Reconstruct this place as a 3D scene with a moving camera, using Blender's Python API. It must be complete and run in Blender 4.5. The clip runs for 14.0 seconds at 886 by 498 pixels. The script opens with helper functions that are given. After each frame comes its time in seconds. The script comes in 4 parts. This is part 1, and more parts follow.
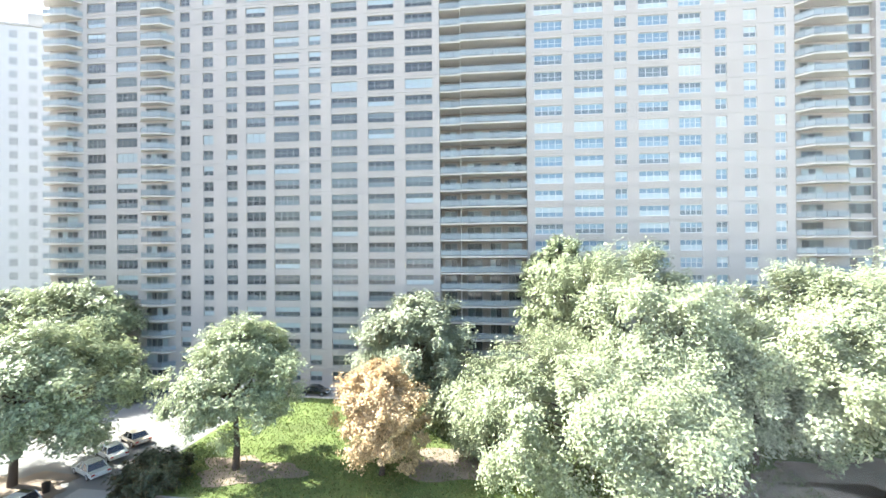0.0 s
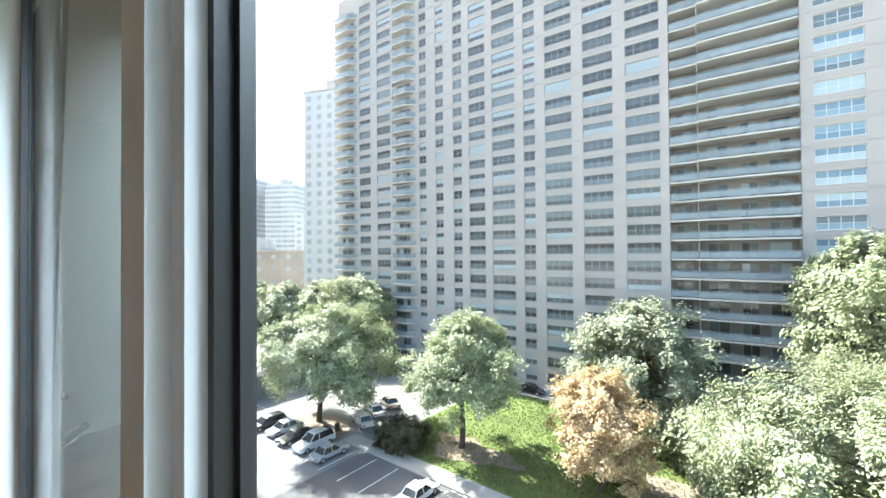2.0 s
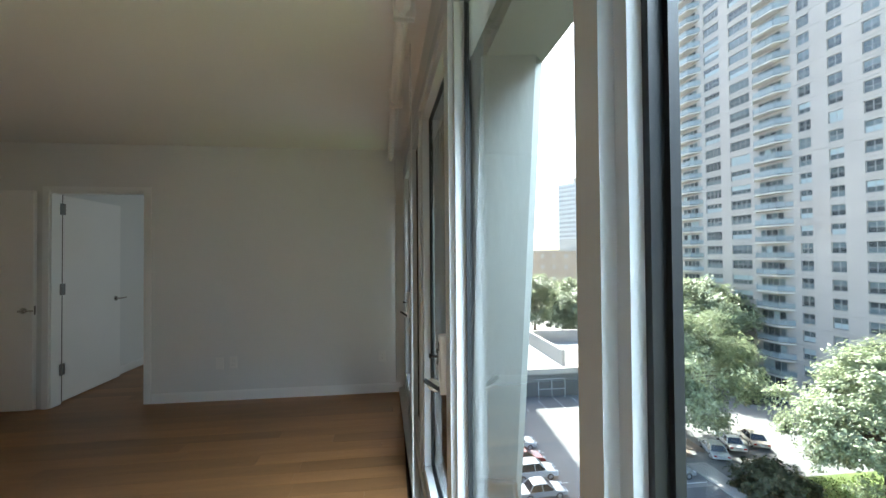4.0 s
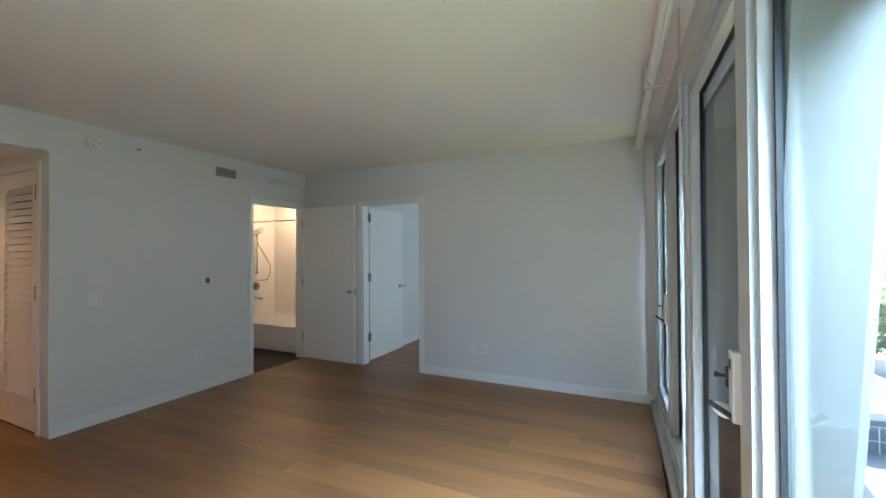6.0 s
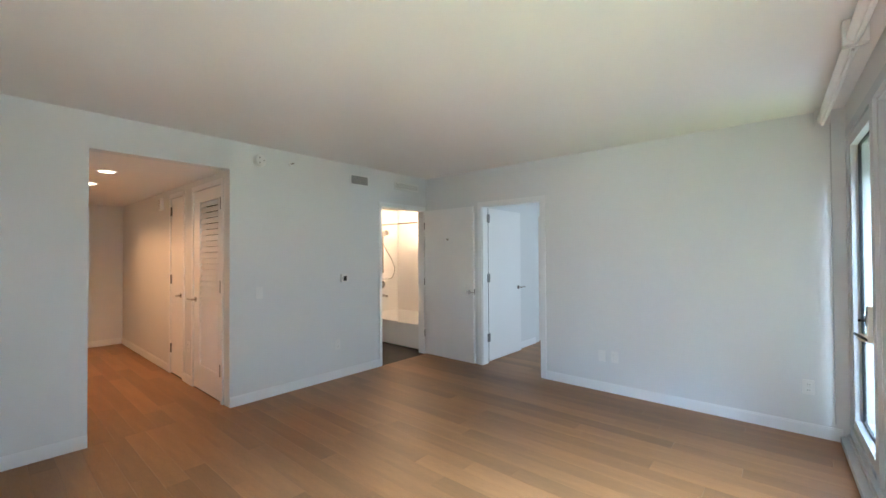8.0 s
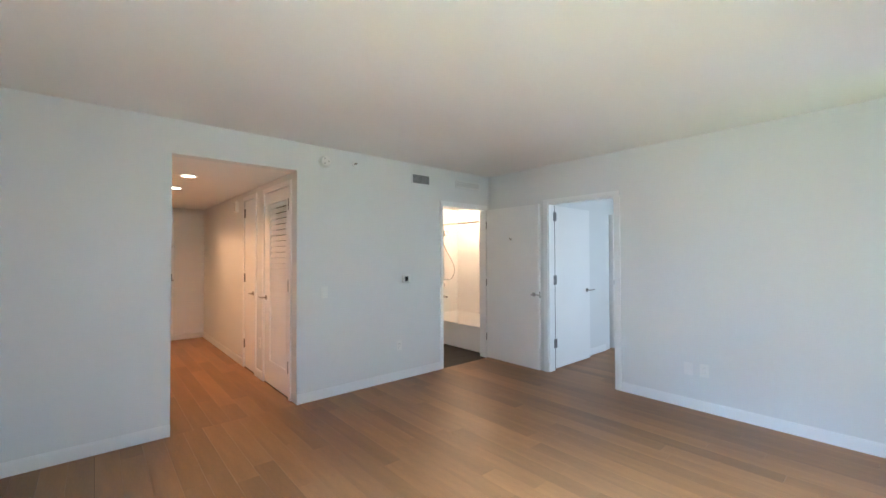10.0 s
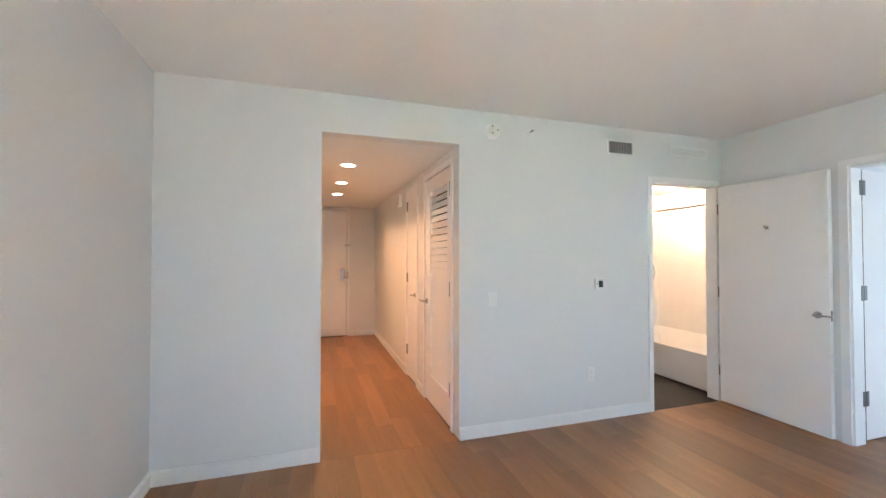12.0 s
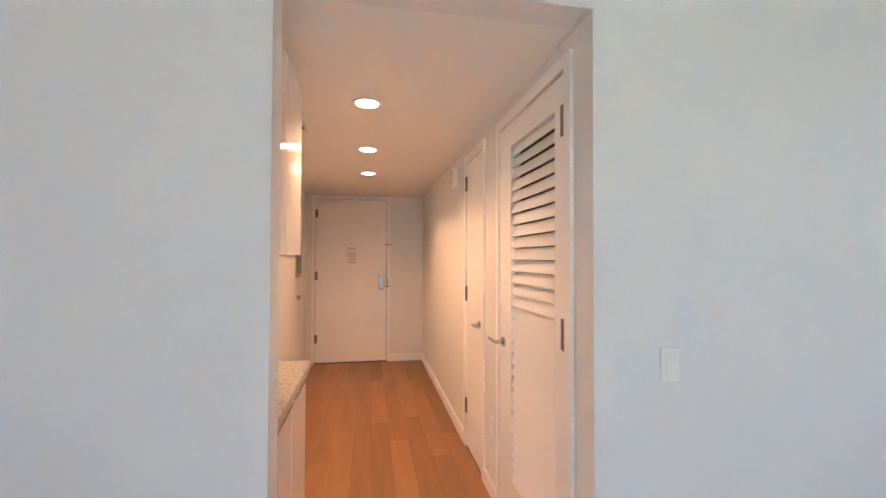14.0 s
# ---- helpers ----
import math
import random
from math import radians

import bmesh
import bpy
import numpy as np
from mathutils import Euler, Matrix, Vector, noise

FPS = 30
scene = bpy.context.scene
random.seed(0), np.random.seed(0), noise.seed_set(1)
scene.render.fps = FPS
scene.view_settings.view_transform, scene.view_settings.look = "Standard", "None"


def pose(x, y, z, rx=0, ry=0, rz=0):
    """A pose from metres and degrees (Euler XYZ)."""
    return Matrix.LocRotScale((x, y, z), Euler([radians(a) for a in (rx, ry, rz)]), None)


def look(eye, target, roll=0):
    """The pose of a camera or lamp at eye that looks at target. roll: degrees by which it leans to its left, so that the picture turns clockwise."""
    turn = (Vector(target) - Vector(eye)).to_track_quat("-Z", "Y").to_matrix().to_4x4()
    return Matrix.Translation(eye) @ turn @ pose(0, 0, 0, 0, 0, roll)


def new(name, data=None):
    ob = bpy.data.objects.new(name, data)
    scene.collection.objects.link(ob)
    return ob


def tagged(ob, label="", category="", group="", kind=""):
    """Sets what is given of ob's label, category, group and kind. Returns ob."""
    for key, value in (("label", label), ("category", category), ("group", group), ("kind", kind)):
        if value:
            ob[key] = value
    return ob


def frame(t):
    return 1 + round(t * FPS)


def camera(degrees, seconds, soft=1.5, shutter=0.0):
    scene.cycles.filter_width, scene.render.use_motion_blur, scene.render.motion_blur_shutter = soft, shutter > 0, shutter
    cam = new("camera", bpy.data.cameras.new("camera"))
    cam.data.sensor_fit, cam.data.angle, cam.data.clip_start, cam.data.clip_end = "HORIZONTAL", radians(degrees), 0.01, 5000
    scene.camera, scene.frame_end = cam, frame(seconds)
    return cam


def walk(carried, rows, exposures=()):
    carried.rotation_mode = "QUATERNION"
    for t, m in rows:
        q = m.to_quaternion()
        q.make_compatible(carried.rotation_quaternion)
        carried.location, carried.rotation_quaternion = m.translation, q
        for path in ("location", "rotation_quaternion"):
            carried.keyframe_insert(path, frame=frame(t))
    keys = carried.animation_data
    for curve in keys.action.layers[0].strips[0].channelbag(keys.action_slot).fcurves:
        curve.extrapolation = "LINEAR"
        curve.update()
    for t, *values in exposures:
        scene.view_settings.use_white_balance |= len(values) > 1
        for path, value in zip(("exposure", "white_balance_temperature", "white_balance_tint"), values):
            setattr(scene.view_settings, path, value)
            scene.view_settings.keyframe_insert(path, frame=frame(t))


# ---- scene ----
PATH = [
    (0, (0.440, 1.470, 1.420), (0.159, 3.450, 1.428), -0.4),
    (0.5, (0.420, 1.475, 1.420), (0.074, 3.445, 1.432), -0.4),
    (1, (0.390, 1.483, 1.420), (-0.257, 3.375, 1.439), -0.5),
    (1.5, (0.305, 1.500, 1.422), (-0.652, 3.256, 1.442), -0.4),
    (2, (0.228, 1.512, 1.424), (-1.000, 3.090, 1.447), -0.4),
    (2.5, (0.242, 1.484, 1.423), (-1.234, 2.834, 1.450), -0.5),
    (3, (0.250, 1.456, 1.423), (-1.464, 2.487, 1.453), -0.4),
    (3.5, (0.257, 1.428, 1.423), (-1.632, 2.085, 1.456), -0.6),
    (4.2, (0.268, 1.386, 1.424), (-1.730, 1.471, 1.454), -0.4),
    (6.5, (0.275, 1.262, 1.436), (-1.459, 0.266, 1.460), -0.3),
    (7, (0.283, 1.228, 1.440), (-1.377, 0.113, 1.466), -0.2),
    (7.5, (0.288, 1.203, 1.438), (-1.298, -0.015, 1.464), -0.3),
    (8, (0.290, 1.170, 1.434), (-1.222, -0.138, 1.462), -0.3),
    (10.5, (0.150, 0.858, 1.421), (-1.024, -0.761, 1.454), -0.1),
    (11, (0.045, 0.634, 1.397), (-0.914, -1.121, 1.429), -0.1),
    (11.5, (-0.093, 0.355, 1.394), (-0.851, -1.496, 1.428), -0.2),
    (12, (-0.192, 0.037, 1.396), (-0.809, -1.865, 1.432), -0.0),
    (12.5, (-0.262, -0.373, 1.429), (-0.806, -2.297, 1.461), -0.2),
    (13, (-0.377, -0.802, 1.415), (-0.849, -2.746, 1.445), -0.2),
    (13.5, (-0.464, -1.207, 1.405), (-0.860, -3.167, 1.441), -0.1),
    (14, (-0.525, -1.625, 1.424), (-0.885, -3.591, 1.464), 0.2),
]

cam = camera(95.8, 14.0)
EXPOSE = [(0.0, 2.33, 6250, 7), (1.0, 2.33, 6250, 7), (1.6, 2.3, 6200, 5), (2.2, 2.26, 6200, 3), (3.0, 2.28, 6150, 2), (4.2, 2.33, 5900, 1),
          (6.3, 3.45, 5230, 1), (8.2, 4.05, 5250, 4), (10.3, 4.3, 5150, 5), (12.3, 4.68, 5250, 7.5), (14.0, 4.66, 5150, 9)]
walk(cam, [(t, look(eye, target, roll)) for t, eye, target, roll in PATH], EXPOSE)

# ---- light ----
SUN_DIR = Vector((-0.88, 0.05, 0.86)).normalized()
world = bpy.data.worlds.new("world")
scene.world = world
world.use_nodes = True
wn = world.node_tree.nodes
sky = wn.new("ShaderNodeTexSky")
sky.sky_type, sky.sun_disc = "NISHITA", False
sky.sun_elevation = math.asin(SUN_DIR.z)
sky.sun_rotation = math.atan2(SUN_DIR.x, SUN_DIR.y)
sky.dust_density = 3.0
world.node_tree.links.new(sky.outputs[0], wn["Background"].inputs[0])
wn["Background"].inputs[1].default_value = 0.15


def lamp(name, kind, energy, colour, m, **more):
    data = bpy.data.lights.new(name, kind)
    data.energy, data.color = energy, colour
    if kind == "SUN":
        data.angle = more["angle"]
    elif kind == "AREA":
        data.shape, data.size, data.size_y = "RECTANGLE", more["size"], more["size_y"]
    elif kind == "SPOT":
        data.spot_size, data.spot_blend, data.shadow_soft_size = more["cone"], 0.6, 0.05
    else:
        data.shadow_soft_size = more.get("soft", 0.05)
    ob = new(name, data)
    ob.matrix_world = m
    return ob


lamp("sun", "SUN", 5.0, (1.0, 0.94, 0.85), look(SUN_DIR * 100, (0, 0, 0)), angle=radians(0.6))
# added lamp, out of view, for sky light through the window wall's high part
lamp("sky_fill_lamp", "AREA", 335, (0.78, 0.88, 1.0), look((0.25, 3.25, 4.0), (-1.75, -0.45, 0.32)), size=3.5, size_y=1.6)
WARM = (1.0, 0.46, 0.18)

# ---- materials ----


def material(name, colour, rough=0.6, metal=0.0, vary=0.12, scale=6.0, fine=90.0, bump=0.05, spread=0.0, spec=0.5, stretch=(1, 1, 1), coat=0.0):
    """Colour with stains and grain at two scales, relief, and a shift from object to object (spread)."""
    m = bpy.data.materials.new(name)
    m.use_nodes = True
    n, ln = m.node_tree.nodes, m.node_tree.links.new
    b = n["Principled BSDF"]
    b.inputs["Roughness"].default_value, b.inputs["Metallic"].default_value = rough, metal
    b.inputs["Specular IOR Level"].default_value = spec
    b.inputs["Coat Weight"].default_value = coat
    tc, mp = n.new("ShaderNodeTexCoord"), n.new("ShaderNodeMapping")
    mp.inputs["Scale"].default_value = stretch
    ln(tc.outputs["Object"], mp.inputs[0])
    big, small = n.new("ShaderNodeTexNoise"), n.new("ShaderNodeTexNoise")
    for node, s in ((big, scale), (small, fine)):
        node.inputs["Scale"].default_value, node.inputs["Detail"].default_value = s, 5.0
        ln(mp.outputs[0], node.inputs["Vector"])
    mix = n.new("ShaderNodeMath")
    mix.operation = "MULTIPLY_ADD"
    mix.inputs[1].default_value = 0.5
    ln(small.outputs[0], mix.inputs[0])
    ln(big.outputs[0], mix.inputs[2])
    ramp = n.new("ShaderNodeMapRange")
    ramp.inputs["From Min"].default_value, ramp.inputs["From Max"].default_value = 0.45, 1.05
    ramp.inputs["To Min"].default_value, ramp.inputs["To Max"].default_value = 1 - vary, 1 + vary
    ln(mix.outputs[0], ramp.inputs[0])
    value = ramp.outputs[0]
    if spread:
        info, r2, mul = n.new("ShaderNodeObjectInfo"), n.new("ShaderNodeMapRange"), n.new("ShaderNodeMath")
        r2.inputs["To Min"].default_value, r2.inputs["To Max"].default_value = 1 - spread, 1 + spread
        ln(info.outputs["Random"], r2.inputs[0])
        mul.operation = "MULTIPLY"
        ln(value, mul.inputs[0])
        ln(r2.outputs[0], mul.inputs[1])
        value = mul.outputs[0]
    tint = n.new("ShaderNodeVectorMath")
    tint.operation = "SCALE"
    tint.inputs[0].default_value = colour
    ln(value, tint.inputs["Scale"])
    ln(tint.outputs[0], b.inputs["Base Color"])
    if bump:
        bp = n.new("ShaderNodeBump")
        bp.inputs["Strength"].default_value, bp.inputs["Distance"].default_value = bump, 0.01
        ln(small.outputs[0], bp.inputs["Height"])
        ln(bp.outputs[0], b.inputs["Normal"])
    return m


def glass(name, tint=(1, 1, 1), mirror=0.10):
    """A thin clear pane: what lies behind, and a reflection that grows towards grazing."""
    m = bpy.data.materials.new(name)
    m.use_nodes = True
    n, ln = m.node_tree.nodes, m.node_tree.links.new
    n.remove(n["Principled BSDF"])
    t, g, f, mx = n.new("ShaderNodeBsdfTransparent"), n.new("ShaderNodeBsdfGlossy"), n.new("ShaderNodeLayerWeight"), n.new("ShaderNodeMixShader")
    t.inputs[0].default_value = (*tint, 1)
    g.inputs["Roughness"].default_value = 0.0
    f.inputs["Blend"].default_value = 0.5
    p, q = n.new("ShaderNodeMath"), n.new("ShaderNodeMath")
    p.operation, q.operation = "POWER", "MULTIPLY_ADD"
    p.inputs[1].default_value, q.inputs[1].default_value, q.inputs[2].default_value = 4.5, 0.75, mirror * 0.4
    ln(f.outputs["Facing"], p.inputs[0])
    ln(p.outputs[0], q.inputs[0])
    ln(q.outputs[0], mx.inputs[0])
    ln(t.outputs[0], mx.inputs[1])
    ln(g.outputs[0], mx.inputs[2])
    ln(mx.outputs[0], n["Material Output"].inputs[0])
    return m


def glowing(name, colour, strength):
    m = bpy.data.materials.new(name)
    m.use_nodes = True
    b = m.node_tree.nodes["Principled BSDF"]
    b.inputs["Base Color"].default_value = (0.9, 0.9, 0.9, 1)
    b.inputs["Emission Color"].default_value = (*colour, 1)
    b.inputs["Emission Strength"].default_value = strength
    return m


def leafy(name, colour, vary=0.42):
    """Leaves: colour from leaf to leaf, light passing through."""
    m = bpy.data.materials.new(name)
    m.use_nodes = True
    n, ln = m.node_tree.nodes, m.node_tree.links.new
    b = n["Principled BSDF"]
    b.inputs["Roughness"].default_value = 0.42
    geo, r = n.new("ShaderNodeNewGeometry"), n.new("ShaderNodeMapRange")
    r.inputs["To Min"].default_value, r.inputs["To Max"].default_value = 1 - vary, 1 + vary
    ln(geo.outputs["Random Per Island"], r.inputs[0])
    tint = n.new("ShaderNodeVectorMath")
    tint.operation = "SCALE"
    tint.inputs[0].default_value = colour
    ln(r.outputs[0], tint.inputs["Scale"])
    ln(tint.outputs[0], b.inputs["Base Color"])
    tr, mx = n.new("ShaderNodeBsdfTranslucent"), n.new("ShaderNodeMixShader")
    ln(tint.outputs[0], tr.inputs[0])
    mx.inputs[0].default_value = 0.32
    ln(b.outputs[0], mx.inputs[1])
    ln(tr.outputs[0], mx.inputs[2])
    ln(mx.outputs[0], n["Material Output"].inputs[0])
    return m


WALL = material("wall_paint", (0.76, 0.77, 0.765), 0.75, vary=0.02, scale=1.2, fine=220, bump=0.03)
CEIL = material("ceiling_paint", (0.84, 0.83, 0.81), 0.85, vary=0.025, scale=0.8, fine=160, bump=0.04)
TRIM = material("trim_paint", (0.86, 0.87, 0.87), 0.4, vary=0.02, scale=3, fine=120, bump=0.02)
DOORP = material("door_paint", (0.87, 0.87, 0.86), 0.42, vary=0.02, scale=2, fine=90, bump=0.02)
OAK = material("oak_plank", (0.282, 0.139, 0.051), 0.42, vary=0.20, scale=1.8, fine=24, bump=0.05, spread=0.20, stretch=(7, 0.7, 3))
UNDER = material("subfloor", (0.05, 0.03, 0.02), 0.9)
FRAME = material("window_white", (0.58, 0.61, 0.63), 0.35, vary=0.03, scale=4, fine=60, bump=0.01)
GASKET = material("black_gasket", (0.012, 0.014, 0.017), 0.45, vary=0.2)
SPACER = material("glass_spacer", (0.014, 0.016, 0.019), 0.5, metal=0.0, vary=0.2)
ALU = material("sill_aluminium", (0.55, 0.56, 0.56), 0.4, metal=0.3, vary=0.06, fine=70)
GLASS = glass("window_glass", (0.97, 0.985, 0.98), 0.11)
CHROME = material("satin_nickel", (0.52, 0.50, 0.47), 0.25, metal=1.0, vary=0.05, fine=140)
STEEL = material("hinge_steel", (0.20, 0.20, 0.195), 0.35, metal=1.0, vary=0.1)
BLACKP = material("black_plastic", (0.015, 0.015, 0.016), 0.4, vary=0.2)
WHITEP = material("white_plastic", (0.82, 0.82, 0.80), 0.35, vary=0.02)
# near-black that stands in for unlit gaps and rooms; also the threshold
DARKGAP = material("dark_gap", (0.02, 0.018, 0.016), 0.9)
# dark tone that puts the closet's dimness into the colour
CLOSET = material("closet_shade_tone", (0.12, 0.11, 0.10), 0.9)
GRILLE = material("grille_paint", (0.40, 0.39, 0.375), 0.5, vary=0.04)
TUB = material("tub_enamel", (0.84, 0.83, 0.80), 0.15, vary=0.02, bump=0.0)
TILEW = material("white_tile", (0.82, 0.80, 0.76), 0.2, vary=0.02, spread=0.02, bump=0.01)
TILED = material("dark_floor_tile", (0.032, 0.028, 0.026), 0.75, vary=0.15, spread=0.12)
GRANITE = material("speckled_granite", (0.56, 0.53, 0.48), 0.2, vary=0.5, scale=70, fine=260, bump=0.0)
FABRIC = material("blind_fabric", (0.86, 0.86, 0.84), 0.8, vary=0.03, fine=300)
CHAIN = material("chain_metal", (0.55, 0.55, 0.55), 0.35, metal=0.7)
GLOW = glowing("downlight_lens", (1.0, 0.78, 0.5), 0.9)
LCD = material("lcd_dark", (0.03, 0.035, 0.035), 0.2)
CONC = material("board_concrete", (0.125, 0.13, 0.125), 0.85, vary=0.14, scale=2.2, fine=40, bump=0.25, stretch=(1, 1, 0.35))
FACADE = material("pale_brick_facade", (0.44, 0.40, 0.372), 0.9, vary=0.10, scale=0.25, fine=3.0, bump=0.1)
FACADE2 = material("grey_facade", (0.40, 0.375, 0.35), 0.9, vary=0.10, scale=0.3, fine=3.0, bump=0.1)
SLAB = material("balcony_concrete", (0.56, 0.53, 0.49), 0.85, vary=0.08, scale=0.4, fine=4)
RAIL = material("balcony_rail_panel", (0.26, 0.30, 0.32), 0.5, vary=0.12, scale=0.7, fine=6, spread=0.15)
DKFRAME = material("grey_window_frame", (0.32, 0.32, 0.315), 0.5, vary=0.1)
LTFRAME = material("white_window_frame", (0.62, 0.63, 0.63), 0.5, vary=0.05)
# one asphalt in two tones: tree shade and sunlight put into the colour
ASPHALT_SHADED = material("asphalt", (0.105, 0.106, 0.109), 0.9, vary=0.25, scale=0.25, fine=9, bump=0.2)
LOT_SUNLIT = material("worn_asphalt_sunlit", (0.20, 0.198, 0.195), 0.9, vary=0.22, scale=0.2, fine=8, bump=0.2)
PAVE = material("concrete_pavement", (0.38, 0.36, 0.33), 0.9, vary=0.15, scale=0.4, fine=8, bump=0.2)
PAINT = material("road_paint", (0.62, 0.62, 0.60), 0.8, vary=0.2, scale=1.5, fine=20)
GRASS = material("lawn", (0.10, 0.135, 0.035), 0.95, vary=0.45, scale=0.3, fine=12, bump=0.5)
BLADES = leafy("grass_blades", (0.15, 0.19, 0.055), 0.5)
SOIL = material("bare_soil", (0.23, 0.18, 0.14), 0.95, vary=0.35, scale=0.5, fine=9, bump=0.4)
BARK = material("bark", (0.075, 0.055, 0.04), 0.95, vary=0.35, scale=3, fine=20, bump=0.6)
LEAF = leafy("leaf_green", (0.335, 0.375, 0.225))
LEAF2 = leafy("leaf_pale", (0.315, 0.35, 0.215))
LEAF3 = leafy("leaf_dark", (0.32, 0.35, 0.24))
LEAFO = leafy("leaf_orange", (0.56, 0.415, 0.24), 0.40)
BUSHM = leafy("bush_dark", (0.07, 0.09, 0.05))
TYRE = material("tyre_rubber", (0.02, 0.02, 0.02), 0.85)
RIM = material("alloy_rim", (0.45, 0.45, 0.46), 0.35, metal=0.8)
CARGLASS = material("car_glass", (0.02, 0.025, 0.03), 0.06, vary=0.05, bump=0.0, spec=0.8)
LAMPG = material("lamp_lens", (0.6, 0.6, 0.6), 0.1, bump=0.0)
TAILR = material("tail_lens", (0.35, 0.02, 0.02), 0.15, bump=0.0)
ROOFG = material("roof_gravel", (0.42, 0.41, 0.39), 0.95, vary=0.2, scale=0.4, fine=7)
# garage wall concrete, its shade put into a darker colour
GARAGE = material("garage_concrete_shaded", (0.17, 0.175, 0.175), 0.9, vary=0.2, scale=0.3, fine=5)
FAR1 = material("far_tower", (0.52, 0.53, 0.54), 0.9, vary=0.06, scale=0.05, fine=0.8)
FARB = material("far_brown_brick", (0.34, 0.285, 0.235), 0.9, vary=0.25, scale=0.12, fine=1.5)


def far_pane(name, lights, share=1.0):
    """Windows far off: painted per pane with reflected sky, a dark room, or drawn blinds."""
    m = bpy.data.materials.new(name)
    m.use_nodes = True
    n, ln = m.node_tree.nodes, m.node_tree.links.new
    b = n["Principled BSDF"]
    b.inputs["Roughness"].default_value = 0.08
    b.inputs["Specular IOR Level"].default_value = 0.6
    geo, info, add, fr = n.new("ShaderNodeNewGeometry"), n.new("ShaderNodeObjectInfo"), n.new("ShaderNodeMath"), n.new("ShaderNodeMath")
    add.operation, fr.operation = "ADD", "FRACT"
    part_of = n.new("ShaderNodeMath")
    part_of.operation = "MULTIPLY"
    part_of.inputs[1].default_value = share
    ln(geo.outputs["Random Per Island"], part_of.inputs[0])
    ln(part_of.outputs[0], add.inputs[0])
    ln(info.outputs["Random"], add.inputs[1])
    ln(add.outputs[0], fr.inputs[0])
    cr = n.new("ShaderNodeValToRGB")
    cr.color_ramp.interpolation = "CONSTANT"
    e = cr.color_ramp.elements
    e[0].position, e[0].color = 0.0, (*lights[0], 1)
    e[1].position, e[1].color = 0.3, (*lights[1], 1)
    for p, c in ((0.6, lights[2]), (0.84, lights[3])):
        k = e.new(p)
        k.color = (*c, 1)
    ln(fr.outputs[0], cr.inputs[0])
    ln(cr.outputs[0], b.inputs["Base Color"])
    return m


# reflected sky and room darkness are put into these pane colours
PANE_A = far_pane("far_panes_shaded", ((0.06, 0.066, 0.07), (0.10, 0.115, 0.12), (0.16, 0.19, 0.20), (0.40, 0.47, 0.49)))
PANE_B = far_pane("far_panes_painted_sky", ((0.18, 0.26, 0.33), (0.25, 0.345, 0.41), (0.45, 0.52, 0.54), (0.15, 0.18, 0.20)))

# pane colours lifted towards the wall tone to stand in for haze
PANE_HAZED = far_pane("haze_paled_panes", ((0.34, 0.35, 0.355), (0.38, 0.39, 0.395), (0.42, 0.43, 0.435), (0.36, 0.37, 0.375)), 1.0)

# ---- mesh helpers ----


def put_box(bm, a, b, m=None):
    """An upright box from corner a to corner b, moved by m."""
    xs, ys, zs = zip(a, b)
    v = [bm.verts.new((xs[i], ys[j], zs[k])) for i in (0, 1) for j in (0, 1) for k in (0, 1)]
    if (xs[1] - xs[0]) * (ys[1] - ys[0]) * (zs[1] - zs[0]) < 0:
        quads = ((0, 4, 6, 2), (1, 3, 7, 5), (0, 1, 5, 4), (2, 6, 7, 3), (0, 2, 3, 1), (4, 5, 7, 6))
    else:
        quads = ((0, 2, 6, 4), (1, 5, 7, 3), (0, 4, 5, 1), (2, 3, 7, 6), (0, 1, 3, 2), (4, 6, 7, 5))
    for q in quads:
        bm.faces.new([v[i] for i in q])
    if m is not None:
        bmesh.ops.transform(bm, matrix=m, verts=v)
    return v


def boxes(*pairs):
    bm = bmesh.new()
    for a, b in pairs:
        put_box(bm, a, b)
    return bm


def soft_box(a, b, r=0.003, seg=2):
    bm = boxes((a, b))
    bmesh.ops.bevel(bm, geom=bm.edges[:], offset=r, segments=seg, affect="EDGES", profile=0.5)
    return bm


def put_rod(bm, p, q, r, n=10, r2=None):
    p, q = Vector(p), Vector(q)
    d = q - p
    m = Matrix.Translation((p + q) / 2) @ d.to_track_quat("Z", "Y").to_matrix().to_4x4()
    return bmesh.ops.create_cone(bm, cap_ends=True, segments=n, radius1=r, radius2=r if r2 is None else r2, depth=d.length, matrix=m)["verts"]


def rods(*items):
    bm = bmesh.new()
    for it in items:
        put_rod(bm, *it)
    return bm


def finish(bm, smooth=False):
    me = bpy.data.meshes.new("mesh")
    bmesh.ops.recalc_face_normals(bm, faces=bm.faces[:])
    bm.to_mesh(me)
    bm.free()
    if smooth:
        me.shade_smooth()
    return me


def part(name, bm, mat, parent=None, label="", smooth=False):
    """Links a bmesh, or a mesh, as one object under a thing."""
    me = bm if isinstance(bm, bpy.types.Mesh) else finish(bm, smooth)
    if not me.materials:
        me.materials.append(mat)
    ob = new(name, me)
    ob.parent = parent
    return tagged(ob, label)


def thing(name, label, category, m=None, group="", kind=""):
    ob = new(name)
    ob.empty_display_size = 0.1
    if m is not None:
        ob.matrix_world = m
    return tagged(ob, label, category, group, kind)


def structure(name, bm, mat, label="", category=""):
    return tagged(part(name, bm, mat), label, category, kind="structure")


# ---- the room ----
XW, XE, YS, ZC = -3.985, 0.747, -2.84, 2.535
HW, HE, ZH, YE = -1.255, -0.245, 2.258, -7.17      # the hall's sides, ceiling and end
T = 0.12
